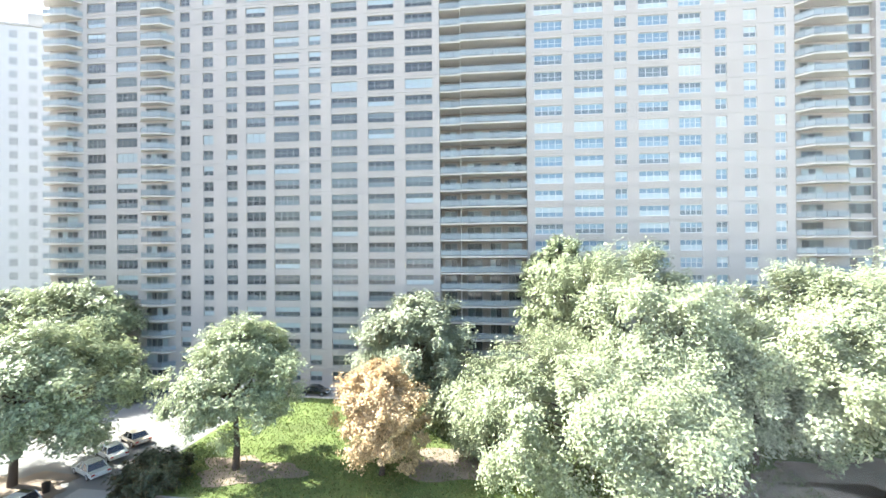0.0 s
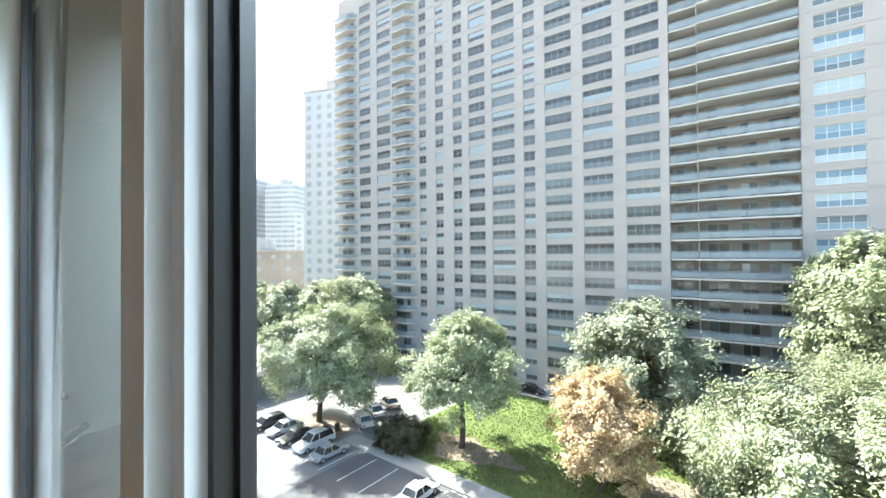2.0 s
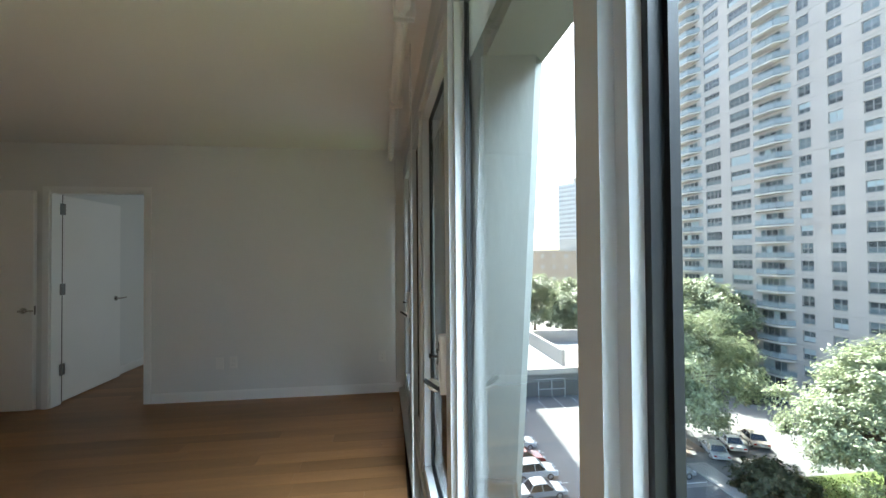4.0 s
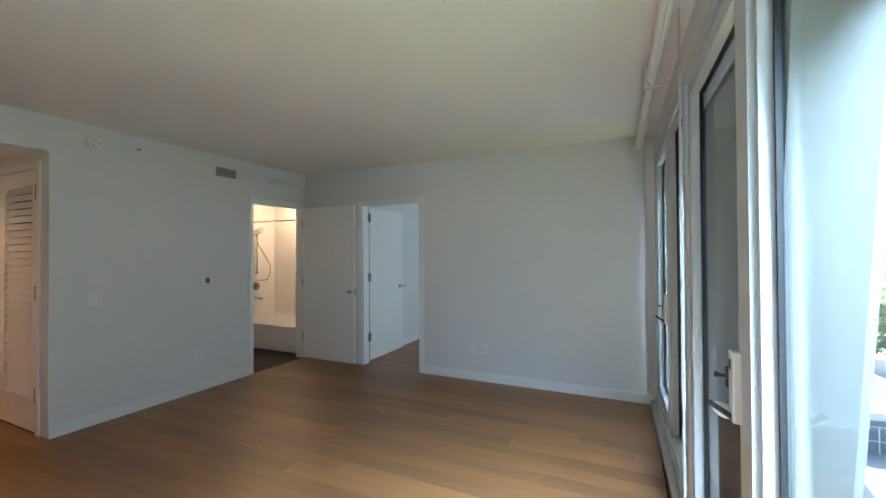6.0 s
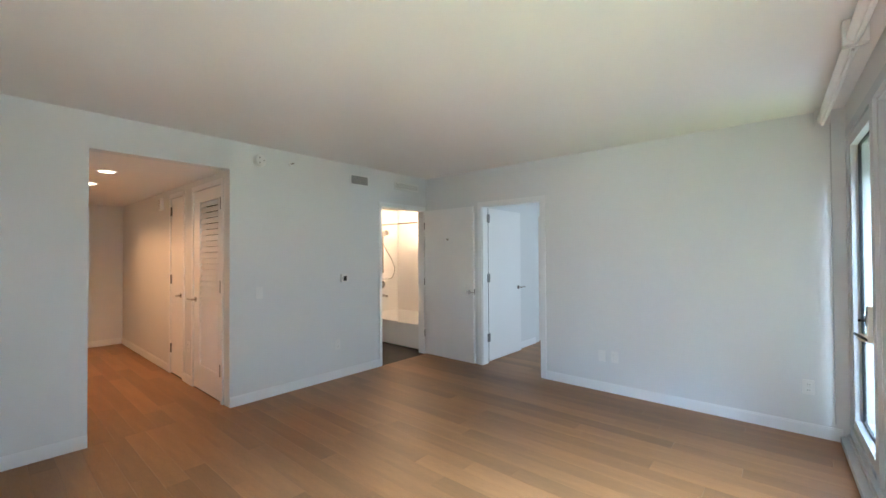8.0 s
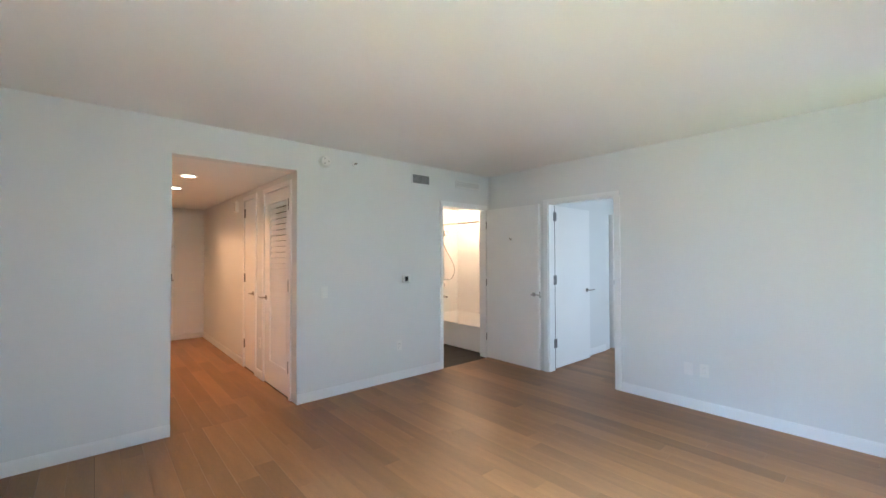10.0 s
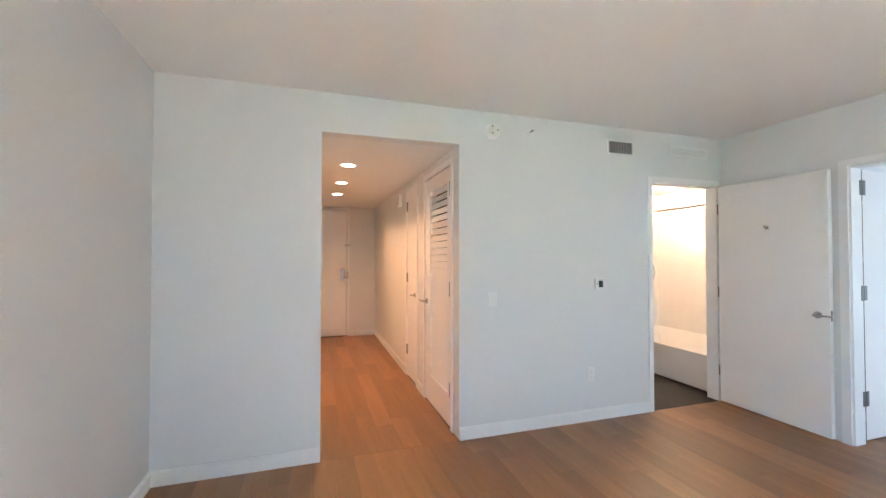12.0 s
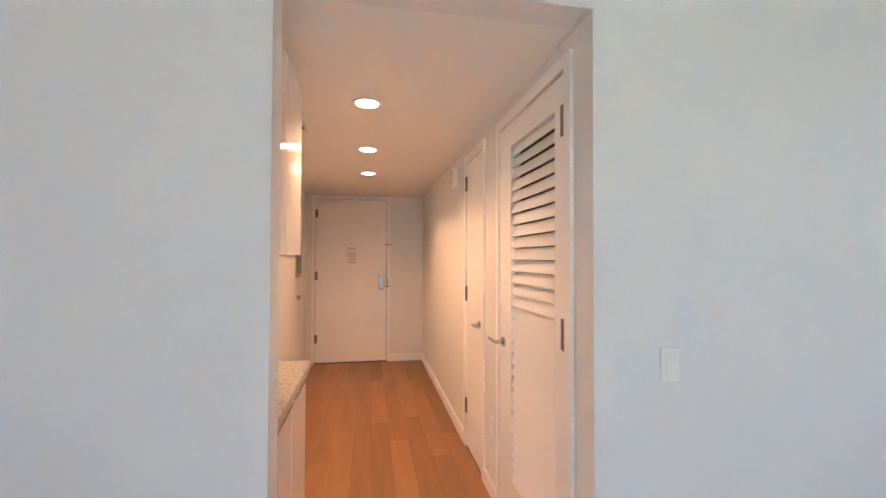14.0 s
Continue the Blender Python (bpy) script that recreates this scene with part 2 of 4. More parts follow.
WIN = pose(XW, 1.50, 0, 0, 0, 1.6)                  # the window wall's own axes: along it, outwards, up

structure("wall_south", boxes(((HE, YS - T, 0), (XE + T, YS, ZC)), ((HW, YS - T, ZH), (HE, YS, ZC)), ((-3.12, YS - T, 0), (HW, YS, ZC)),
          ((-3.94, YS - T, 2.08), (-3.12, YS, ZC)), ((XW, YS - T, 0), (-3.94, YS, ZC))), WALL, "smooth white painted wall with two openings", "wall")
structure("wall_west", boxes(((XW - T, -1.016, 0), (XW, 1.75, ZC)), ((XW - T, -1.86, 2.07), (XW, -1.016, ZC)), ((XW - T, YS - T, 0), (XW, -1.86, ZC))), WALL, "plain white painted wall with a doorway", "wall")
structure("wall_east", boxes(((XE, YS, 0), (XE + T, 1.8, ZC))), WALL, "plain white painted wall", "wall")
bm = boxes(((-0.1, 0.0, 2.36), (4.74, 0.2, ZC)))
bmesh.ops.transform(bm, matrix=WIN, verts=bm.verts)
structure("wall_north", bm, WALL, "white wall strip above the windows", "wall")
structure("ceiling", boxes(((XW - T, YS - T, ZC), (XE + T, 1.85, ZC + 0.15))), CEIL, "flat white painted ceiling", "ceiling")
structure("hall_ceiling", boxes(((HW - T, YE - T, ZH), (0.62, YS - T, ZH + 0.12))), CEIL, "lower white ceiling of the entry hall", "ceiling")

# hall walls, with two door openings on the west side
LD, CD = (-3.80, -3.02), (-4.60, -4.14)   # the louvred door's and the closet door's stretch
structure("wall_hall_west", boxes(((HW - T, LD[1], 0), (HW, YS - T, ZH)), ((HW - T, CD[1], 0), (HW, LD[0], ZH)), ((HW - T, YE, 0), (HW, CD[0], ZH)),
          ((HW - T, LD[0], 2.14), (HW, LD[1], ZH)), ((HW - T, CD[0], 2.14), (HW, CD[1], ZH))), WALL, "white hall wall with two doors", "wall")
structure("wall_hall_end", boxes(((HW - T, YE - T, 0), (-0.76, YE, ZH)), ((-0.76, YE - T, 2.2), (0.19, YE, ZH)), ((0.19, YE - T, 0), (0.62, YE, ZH))), WALL, "white wall round the entry door", "wall")
# added behind the entry door to stop light leaking through its gaps
structure("doorway_light_block", boxes(((HW - T, YE - 0.5, -0.1), (0.62, YE - T - 0.001, ZH))), DARKGAP, "unseen dark block sealing out light behind the entry door", "wall")
structure("wall_hall_east", boxes(((0.40, -3.74, 0), (0.52, YS - T, ZH)), ((0.30, YE, 0), (0.42, -3.74, ZH))), WALL, "white wall behind the kitchen counter", "wall")
structure("closet_shell", boxes(((-2.0, -4.9, 0), (-1.9, YS - T, ZH)), ((-1.9, -4.9, -0.1), (HW - T, -4.63, ZH)), ((-1.9, -4.9, ZH), (HW - T, YS - T, ZH + 0.1))), CLOSET, "closet interior coloured dark for its dimness", "wall")

# bathroom and bedroom shells
BX0, BX1, BY0 = -5.05, -2.2, -4.62
structure("wall_bath", boxes(((BX0 - T, BY0 - T, 0), (BX0, -2.1, 2.4)), ((BX0, BY0 - T, 0), (BX1, BY0, 2.4)), ((BX1, BY0, 0), (BX1 + T, YS - T, 2.4)), ((BX0, -2.98, 0), (XW - T, -2.90, 2.4))), TILEW, "white tiled bathroom wall", "wall")
structure("ceiling_bath", boxes(((BX0 - T, BY0 - T, 2.3), (BX1 + T, YS - T, 2.4))), CEIL, "white bathroom ceiling", "ceiling")
structure("wall_bedroom_south", boxes(((-5.60, -2.05, 0), (XW - T, -1.95, ZC)), ((-5.72, -2.6, 0), (-5.60, -1.95, ZC)), ((-7.8, -2.7, 0), (-5.72, -2.6, ZC))), WALL, "white bedroom wall", "wall")
structure("wall_bedroom_west", boxes(((-7.8, -2.6, 0), (-7.68, 1.6, ZC))), WALL, "white bedroom wall", "wall")
structure("wall_bedroom_north", boxes(((-7.8, 1.6, 0), (-7.2, 1.75, ZC)), ((-7.2, 1.6, 0), (-4.5, 1.75, 0.3)), ((-7.2, 1.6, 2.2), (-4.5, 1.75, ZC)), ((-4.5, 1.6, 0), (XW - T, 1.75, ZC))), WALL, "white bedroom wall with a window opening", "wall")
structure("ceiling_bedroom", boxes(((-7.8, -2.7, ZC), (XW - T, 1.75, ZC + 0.15))), CEIL, "white bedroom ceiling", "ceiling")
# added lamp at an unseen window opening, standing in for daylight
lamp("bedroom_fill_lamp", "AREA", 1.9, (0.88, 0.94, 1.0), look((-5.9, 1.55, 1.3), (-5.9, -1, 1.1)), size=2.6, size_y=1.8)


def baseboard(name, pts, h=0.095, d=0.014):
    """A run of skirting boards: each stretch from p to q, standing out to its left."""
    bm = bmesh.new()
    for (x0, y0), (x1, y1) in pts:
        dx, dy = x1 - x0, y1 - y0
        ln = math.hypot(dx, dy)
        m = pose(x0, y0, 0, 0, 0, math.degrees(math.atan2(dy, dx)))
        put_box(bm, (0, 0.0, 0), (ln, d, h - 0.012), m)
        put_box(bm, (0, 0.0, h - 0.012), (ln, d * 0.6, h), m)
    return structure(name, bm, TRIM, "white painted baseboard", "baseboard")


baseboard("baseboard", [((HE, YS + 0.001), (XE - 0.015, YS + 0.001)), ((-3.07, YS + 0.001), (HW, YS + 0.001)), ((XE - 0.001, YS + 0.002), (XE - 0.001, 1.55))])
baseboard("baseboard", [((XW + 0.001, 1.46), (XW + 0.001, -0.95))])
baseboard("baseboard", [((HW + 0.001, -3.84), (HW + 0.001, -4.10)), ((HW + 0.001, -4.64), (HW + 0.001, YE)), ((HW, YE + 0.001), (-0.80, YE + 0.001)), ((0.299, YE), (0.299, -3.76))])
baseboard("baseboard", [((-5.58, -1.949), (XW - T, -1.949)), ((-7.67, 1.55), (-7.67, -2.58)), ((-7.66, -2.599), (-5.73, -2.599))])

# door casings
structure("trim", boxes(((-3.12, YS, 0), (-3.075, YS + 0.014, 2.125)), ((-3.94, YS, 2.08), (-3.12, YS + 0.014, 2.125)), ((-3.135, YS - T, 0), (-3.12, YS - 0.001, 2.08)), ((-3.94, YS - T, 2.065), (-3.135, YS - 0.001, 2.08)), ((-3.94, YS - T, 0), (-3.925, YS - 0.001, 2.065))), TRIM, "white painted door casing", "casing")
structure("trim", boxes(((XW, -1.016, 0), (XW + 0.014, -0.96, 2.115)), ((XW, -1.86, 2.07), (XW + 0.014, -1.016, 2.115)), ((XW, -1.915, 0), (XW + 0.014, -1.86, 2.115)), ((XW - T, -1.016 - 0.016, 0), (XW, -1.016, 2.07)), ((XW - T, -1.845, 2.054), (XW, -1.032, 2.07)), ((XW - T, -1.86, 0), (XW, -1.845, 2.07))), TRIM, "white painted door casing", "casing")
structure("trim", boxes(((HW, LD[1], 0), (HW + 0.014, LD[1] + 0.05, 2.19)), ((HW, LD[0], 2.14), (HW + 0.014, LD[1], 2.19)), ((HW, LD[0] - 0.04, 0), (HW + 0.014, LD[0], 2.19)), ((HW, CD[1], 0), (HW + 0.014, CD[1] + 0.04, 2.19)), ((HW, CD[0], 2.14), (HW + 0.014, CD[1], 2.19)), ((HW, CD[0] - 0.04, 0), (HW + 0.014, CD[0], 2.19))), TRIM, "white painted door casings of the hall", "casing")
structure("trim", boxes(((-0.80, YE, 0), (-0.76, YE + 0.014, 2.24)), ((-0.76, YE, 2.2), (0.19, YE + 0.014, 2.24)), ((0.19, YE, 0), (0.23, YE + 0.014, 2.24))), TRIM, "white painted entry door casing", "casing")

# ---- windows ----


def window_unit(name, u0, u1, operable, label, k=0.052, fr=0.045):
    """A full-height unit: fixed frame, inner sash or glazing bead, black gasket, spacer and pane."""
    w = tagged(new(name), label, "window", kind="structure")
    w.matrix_world = WIN
    z0, z1 = 0.07, 2.36
    fw = 0.045
    part("window_frame", boxes(((u0, 0, z0), (u0 + fw, 0.068, z1)), ((u1 - fr, 0, z0), (u1, 0.068, z1)), ((u0 + fw, 0, z0), (u1 - fr, 0.068, z0 + 0.07)), ((u0 + fw, 0, z1 - 0.07), (u1 - fr, 0.068, z1))), FRAME, w)
    e = 0.004 if operable else 0.0
    a, b, c, d = u0 + fw + e, u1 - fr - e, z0 + 0.07 + e, z1 - 0.07 - e
    sw = 0.07 if operable else 0.022
    v0, v1 = (0.012, 0.066) if operable else (0.018, 0.066)
    sash = part("sash", boxes(((a, v0, c), (a + sw, v1, d)), ((b - sw, v0, c), (b, v1, d)), ((a + sw, v0, c), (b - sw, v1, c + sw)), ((a + sw, v0, d - sw), (b - sw, v1, d))), FRAME, w)
    a, b, c, d = a + sw, b - sw, c + sw, d - sw
    g = 0.010
    part("gasket", boxes(((a, k, c), (a + g, 0.067, d)), ((b - g, k, c), (b, 0.067, d)), ((a + g, k, c), (b - g, 0.067, c + g)), ((a + g, k, d - g), (b - g, 0.067, d))), GASKET, sash)
    part("spacer", boxes(((a + g, 0.050, c + g), (a + g + 0.007, 0.060, d - g)), ((b - g - 0.007, 0.050, c + g), (b - g, 0.060, d - g))), SPACER, sash)
    pane = part("pane", boxes(((a + g, 0.061, c + g), (b - g, 0.064, d - g))), GLASS, sash)
    pane.visible_shadow = False
    return w


window_unit("window_1", 0.0, 0.99, True, "tall white casement window beside the wall")
window_unit("window_2", 0.99, 1.82, False, "tall white fixed window")
window_unit("window_3", 1.82, 2.885, True, "tall white casement window with a lever handle")
window_unit("window_4", 2.885, 3.82, False, "tall white fixed window with a concrete pier outside", fr=0.006)
window_unit("window_5", 3.82, 4.72, False, "tall white fixed window overlooking trees", 0.034)
bm = boxes(((0, -0.055, 0), (4.73, 0.12, 0.045)), ((0, -0.012, 0.045), (4.73, 0.12, 0.072)))
bmesh.ops.transform(bm, matrix=WIN, verts=bm.verts)
structure("window_sill", bm, ALU, "low grey aluminium window sill at the floor", "sill")

# ---- fittings ----


def lever(parent, m, side=1, mat=CHROME):
    """A lever handle on a round rose; the lever points along -x (side 1) or +x of m, out along +z."""
    bm = rods(((0, 0, 0), (0, 0, 0.010), 0.027, 20), ((0, 0, 0.010), (0, 0, 0.048), 0.010, 12), ((0.008 * side, 0, 0.05), (-0.115 * side, 0.002, 0.052), 0.0085, 12, 0.007))
    bmesh.ops.transform(bm, matrix=m, verts=bm.verts)
    return part("handle", bm, mat, parent, "satin nickel lever handle", smooth=False)


def hinge(parent, p, h=0.10, axis="y"):
    bm = rods(((p[0], p[1], p[2] - h / 2), (p[0], p[1], p[2] + h / 2), 0.008, 10))
    dx, dy = (0.002, 0.032) if axis == "y" else (0.032, 0.002)
    put_box(bm, (p[0] - dx, p[1] - dy, p[2] - h / 2), (p[0] + dx, p[1] + dy, p[2] + h / 2))
    return part("hinge", bm, STEEL, parent, "steel butt hinge")


OUT_E, OUT_S = pose(0, 0, 0, 90, 0, 90), pose(0, 0, 0, 90, 0, 180)   # out along +x; out along +y


def facing(x, y, z, turn):
    return Matrix.Translation((x, y, z)) @ turn


# bathroom door, standing open along the west wall
d1 = tagged(new("door_1"), "white flush bathroom door standing wide open", "door", kind="structure")
part("leaf", soft_box((-3.968, -2.825, 0.012), (-3.926, -1.955, 2.065), 0.002), DOORP, d1)
lever(d1, facing(-3.926, -2.03, 0.94, OUT_E), -1)
part("coat_hook", rods(((-3.926, -2.39, 1.64), (-3.918, -2.39, 1.64), 0.014, 14), ((-3.918, -2.39, 1.64), (-3.895, -2.39, 1.645), 0.005, 8), ((-3.897, -2.39, 1.643), (-3.893, -2.39, 1.662), 0.005, 8)), CHROME, d1, "small nickel coat hook")
part("latch_plate", boxes(((-3.955, -1.956, 0.90), (-3.939, -1.953, 0.98))), STEEL, d1)
for z in (0.3, 1.05, 1.85):
    hinge(d1, (-3.93, -2.832, z))

# bedroom door, swung into the bedroom
d2 = tagged(new("door_2"), "white flush bedroom door swung open into the bedroom", "door", kind="structure")
part("leaf", soft_box((-4.985, -1.905, 0.012), (-4.065, -1.863, 2.05), 0.002), DOORP, d2)
lever(d2, facing(-4.90, -1.863, 0.95, OUT_S), -1)
for z in (0.335, 1.12, 1.91):
    hinge(d2, (-4.112, -1.842, z), 0.11, "x")
# solid dark strip put in for the shade between leaf and jamb
part("hinge_gap_shade", boxes(((-4.117, -1.862, 0.012), (-4.106, -1.846, 2.05))), DARKGAP, d2, "dark strip standing in for the shaded hinge gap")

d6 = tagged(new("door_6"), "white closet door standing open in the bedroom", "door", kind="structure")
part("leaf", soft_box((-5.80, -2.58, 0.012), (-5.76, -1.90, 2.05), 0.002), DOORP, d6)
part("latch", boxes(((-5.79, -1.901, 0.98), (-5.77, -1.896, 1.06))), BLACKP, d6)

# entry door
d3 = tagged(new("door_3"), "closed white entry door with a keypad lock", "door", kind="structure")
part("leaf", soft_box((-0.752, YE - 0.05, 0.012), (0.182, YE - 0.004, 2.192), 0.002), DOORP, d3)
part("lock_plate", soft_box((-0.715, YE - 0.004, 0.98), (-0.645, YE + 0.018, 1.18), 0.006), CHROME, d3, "tall satin nickel lock plate")
lever(d3, facing(-0.68, YE + 0.014, 1.02, OUT_S), -1)
part("strike", boxes(((-0.775, YE + 0.014, 1.03), (-0.765, YE + 0.018, 1.13))), STEEL, d3)
part("door_guard", rods(((-0.72, YE + 0.006, 1.59), (-0.80, YE + 0.02, 1.59), 0.007, 8), ((-0.80, YE + 0.014, 1.59), (-0.80, YE + 0.034, 1.59), 0.012, 10)), CHROME, d3, "nickel swing bar guard")
part("peephole", rods(((-0.285, YE - 0.004, 1.60), (-0.285, YE + 0.004, 1.60), 0.012, 12)), CHROME, d3)
NOTE = material("faded_notice", (0.66, 0.64, 0.61), 0.7, vary=0.06)
part("notice", boxes(*[((-0.34, YE - 0.004, z), (-0.235, YE - 0.0025, z + 0.028)) for z in (1.34, 1.38, 1.42, 1.46, 1.52)]), NOTE, d3, "faint grey notice lines")
for z in (0.33, 1.17, 2.0):
    hinge(d3, (0.186, YE + 0.004, z), 0.11, "x")
structure("door_sill", boxes(((-0.76, YE - 0.08, 0), (0.19, YE - 0.002, 0.010))), DARKGAP, "dark threshold under the entry door", "threshold")

# louvred laundry door
d4 = tagged(new("door_4"), "closed white louvred laundry door", "door", kind="structure")
x0, x1 = HW - 0.036, HW + 0.001
part("frame", boxes(((x0, LD[0] + 0.003, 0.012), (x1, LD[0] + 0.17, 2.132)), ((x0, LD[1] - 0.10, 0.012), (x1, LD[1] - 0.003, 2.132)), ((x0, LD[0] + 0.17, 0.012), (x1, LD[1] - 0.10, 0.27)), ((x0, LD[0] + 0.17, 2.01), (x1, LD[1] - 0.10, 2.132))), DOORP, d4)
slat = None
n_slat = 29
for i in range(n_slat):
    z = 0.30 + i * (1.98 - 0.30) / (n_slat - 1)
    if slat is None:
        bm = bmesh.new()
        put_box(bm, (-0.0035, LD[0] + 0.17, -0.0298), (0.0035, LD[1] - 0.10, 0.0298), pose(0, 0, 0, 0, -22, 0))
        slat = finish(bm)
    s = part("slat", slat, DOORP, d4)
    s.location = (HW - 0.0175, 0, z)
lever(d4, facing(x1, LD[0] + 0.065, 0.96, OUT_E), 1)
for z in (0.31, 1.13, 1.95):
    hinge(d4, (HW + 0.006, LD[1] - 0.006, z), 0.12)

d5 = tagged(new("door_5"), "closed white flush closet door", "door", kind="structure")
part("leaf", soft_box((x0, CD[0] + 0.003, 0.012), (x1, CD[1] - 0.003, 2.132), 0.002), DOORP, d5)
lever(d5, facing(x1, CD[1] - 0.09, 0.97, OUT_E), -1)
for z in (0.31, 1.15, 1.98):
    hinge(d5, (HW + 0.006, CD[0] + 0.006, z), 0.11)

# ---- wall fittings ----


def round_bm(r0, r1, h, n=32):
    bm = bmesh.new()
    bmesh.ops.create_cone(bm, cap_ends=True, segments=n, radius1=r0, radius2=r1, depth=h, matrix=Matrix.Translation((0, 0, h / 2)))
    return bm


sm = thing("smoke_detector", "round white smoke detector high on the wall", "smoke detector", facing(-1.535, YS, 2.385, OUT_S))
part("base", round_bm(0.066, 0.066, 0.012), WHITEP, sm)
cov = part("cover", round_bm(0.062, 0.048, 0.03), WHITEP, sm)
cov.location = (0, 0, 0.012)
for a in range(0, 360, 120):
    part("slot", boxes(((0.022, -0.006, 0.0425), (0.036, 0.006, 0.0435))), GRILLE, cov).matrix_local = pose(0, 0, -0.012, 0, 0, a)
sp = thing("sprinkler_head", "small sidewall sprinkler head high on the wall", "sprinkler", facing(-1.87, YS, 2.405, OUT_S))
part("escutcheon", round_bm(0.026, 0.020, 0.008), WHITEP, sp)
part("nozzle", rods(((0, 0, 0.008), (0, 0, 0.045), 0.008, 10), ((-0.014, 0.004, 0.046), (0.014, 0.004, 0.046), 0.004, 6)), CHROME, sp)


def grille(name, label, x0, x1, z0, z1, upright, dark):
    g = thing(name, label, "air vent", facing((x0 + x1) / 2, YS, (z0 + z1) / 2, OUT_S))
    w, h = abs(x1 - x0) / 2, (z1 - z0) / 2
    b = 0.014
    part("frame", boxes(((-w, -h, 0), (-w + b, h, 0.010)), ((w - b, -h, 0), (w, h, 0.010)), ((-w + b, -h, 0), (w - b, -h + b, 0.010)), ((-w + b, h - b, 0), (w - b, h, 0.010))), WHITEP, g)
    # backing colour stands for the shade behind the slats
    part("backing", boxes(((-w + b, -h + b, 0.0005), (w - b, h - b, 0.0015))), dark, g)
    n = 15 if upright else 6
    lo, hi = (-w + b, w - b) if upright else (-h + b, h - b)
    for i in range(n):
        c = lo + (i + 0.5) * (hi - lo) / n
        if upright:
            part("slat", boxes(((c - 0.004, -h + b, 0.002), (c + 0.003, h - b, 0.009))), GRILLE, g)
        else:
            part("slat", boxes(((-w + b, c - 0.0045, 0.002), (w - b, c + 0.003, 0.009))), WHITEP, g)
    return g


# shade inside the ducts as a dark colour
GREYB = material("duct_shadow", (0.05, 0.05, 0.048), 0.9)
grille("return_vent", "grey slatted air return vent on white wall", -2.63, -2.915, 2.29, 2.42, True, GREYB)
grille("supply_vent", "white slatted air supply vent on white wall", -3.35, -3.805, 2.325, 2.425, False, GRILLE)

th = thing("thermostat", "small white wall thermostat with dark display", "thermostat", facing(-2.545, YS, 1.16, OUT_S))
part("case", soft_box((-0.055, -0.048, 0), (0.055, 0.048, 0.024), 0.006), WHITEP, th)
part("display", boxes(((-0.026, -0.03, 0.024), (0.018, 0.026, 0.0255))), LCD, th, "dark display")
part("buttons", boxes(((-0.045, -0.003, 0.024), (-0.033, 0.003, 0.026)), ((-0.041, -0.012, 0.024), (-0.037, 0.012, 0.026))), GRILLE, th)


def plate(name, label, m, kind):
    p = thing(name, label, "wall plate", m)
    part("cover", soft_box((-0.036, -0.058, 0), (0.036, 0.058, 0.006), 0.002), WHITEP, p)
    if kind == "outlet":
        for y in (-0.022, 0.022):
            s = part("socket", soft_box((-0.018, y - 0.015, 0.006), (0.018, y + 0.015, 0.0085), 0.001), WHITEP, p)
            part("slots", boxes(((-0.008, y - 0.004, 0.0085), (-0.006, y + 0.006, 0.0088)), ((0.006, y - 0.004, 0.0085), (0.008, y + 0.006, 0.0088))), BLACKP, s)
    elif kind == "switch":
        part("rocker", soft_box((-0.017, -0.034, 0.006), (0.017, 0.034, 0.010), 0.002), WHITEP, p)
    return p


plate("blank_plate", "white blank wall plate low on the wall", facing(XW, -0.33, 0.365, OUT_E), "blank")
plate("wall_outlet", "white double power outlet low on the wall", facing(XW, -0.20, 0.37, OUT_E), "outlet")
plate("wall_outlet", "white double power outlet near the window", facing(XW, 1.27, 0.375, OUT_E), "outlet")
plate("light_switch", "white rocker light switch beside the hall opening", facing(-1.535, YS, 1.06, OUT_S), "switch")
plate("wall_outlet", "white double power outlet under the thermostat", facing(-2.45, YS, 0.39, OUT_S), "outlet")
plate("wall_outlet", "white double power outlet between the hall doors", facing(HW, -3.96, 0.41, OUT_E), "outlet")
al = thing("door_chime", "small white chime box high on the hall wall", "chime", facing(HW, -4.98, 2.10, OUT_E))
part("case", soft_box((-0.05, -0.075, 0), (0.05, 0.075, 0.04), 0.006), WHITEP, al)
part("grille", boxes(*[((-0.03, -0.05 + i * 0.02, 0.04), (0.03, -0.043 + i * 0.02, 0.0415)) for i in range(6)]), GRILLE, al)


def downlight(x, y, z, watts, colour=WARM, cone=150):
    d = thing("recessed_downlight", "round recessed ceiling downlight, switched on", "downlight", pose(x, y, z), group="recessed downlights")
    bm = bmesh.new()
    ring = []
    for r, h in ((0.082, 0.0), (0.080, -0.006), (0.062, -0.006), (0.060, 0.0)):
        ring.append([bm.verts.new((r * math.cos(k * math.pi / 16), r * math.sin(k * math.pi / 16), h)) for k in range(32)])
    for a, b in zip(ring, ring[1:]):
        for k in range(32):
            bm.faces.new((a[k], a[(k + 1) % 32], b[(k + 1) % 32], b[k]))
    part("trim_ring", bm, WHITEP, d)
    bm = bmesh.new()
    bmesh.ops.create_cone(bm, cap_ends=True, segments=28, radius1=0.060, radius2=0.060, depth=0.004, matrix=Matrix.Translation((0, 0, -0.003)))
    part("lens", bm, GLOW, d, "glowing warm lens")
    if cone:
        lamp("downlight_lamp", "SPOT", watts, colour, pose(x, y, z - 0.012), cone=radians(cone))
    else:
        lamp("downlight_lamp", "POINT", watts, colour, pose(x, y, z - 0.07), soft=0.05)
    return d


for y in (-3.82, -4.77, -5.67):
    downlight(-0.505, y, ZH, 3.3, WARM, 136)
downlight(-4.62, -3.93, 2.3, 1.9, (1.0, 0.60, 0.33), 0)

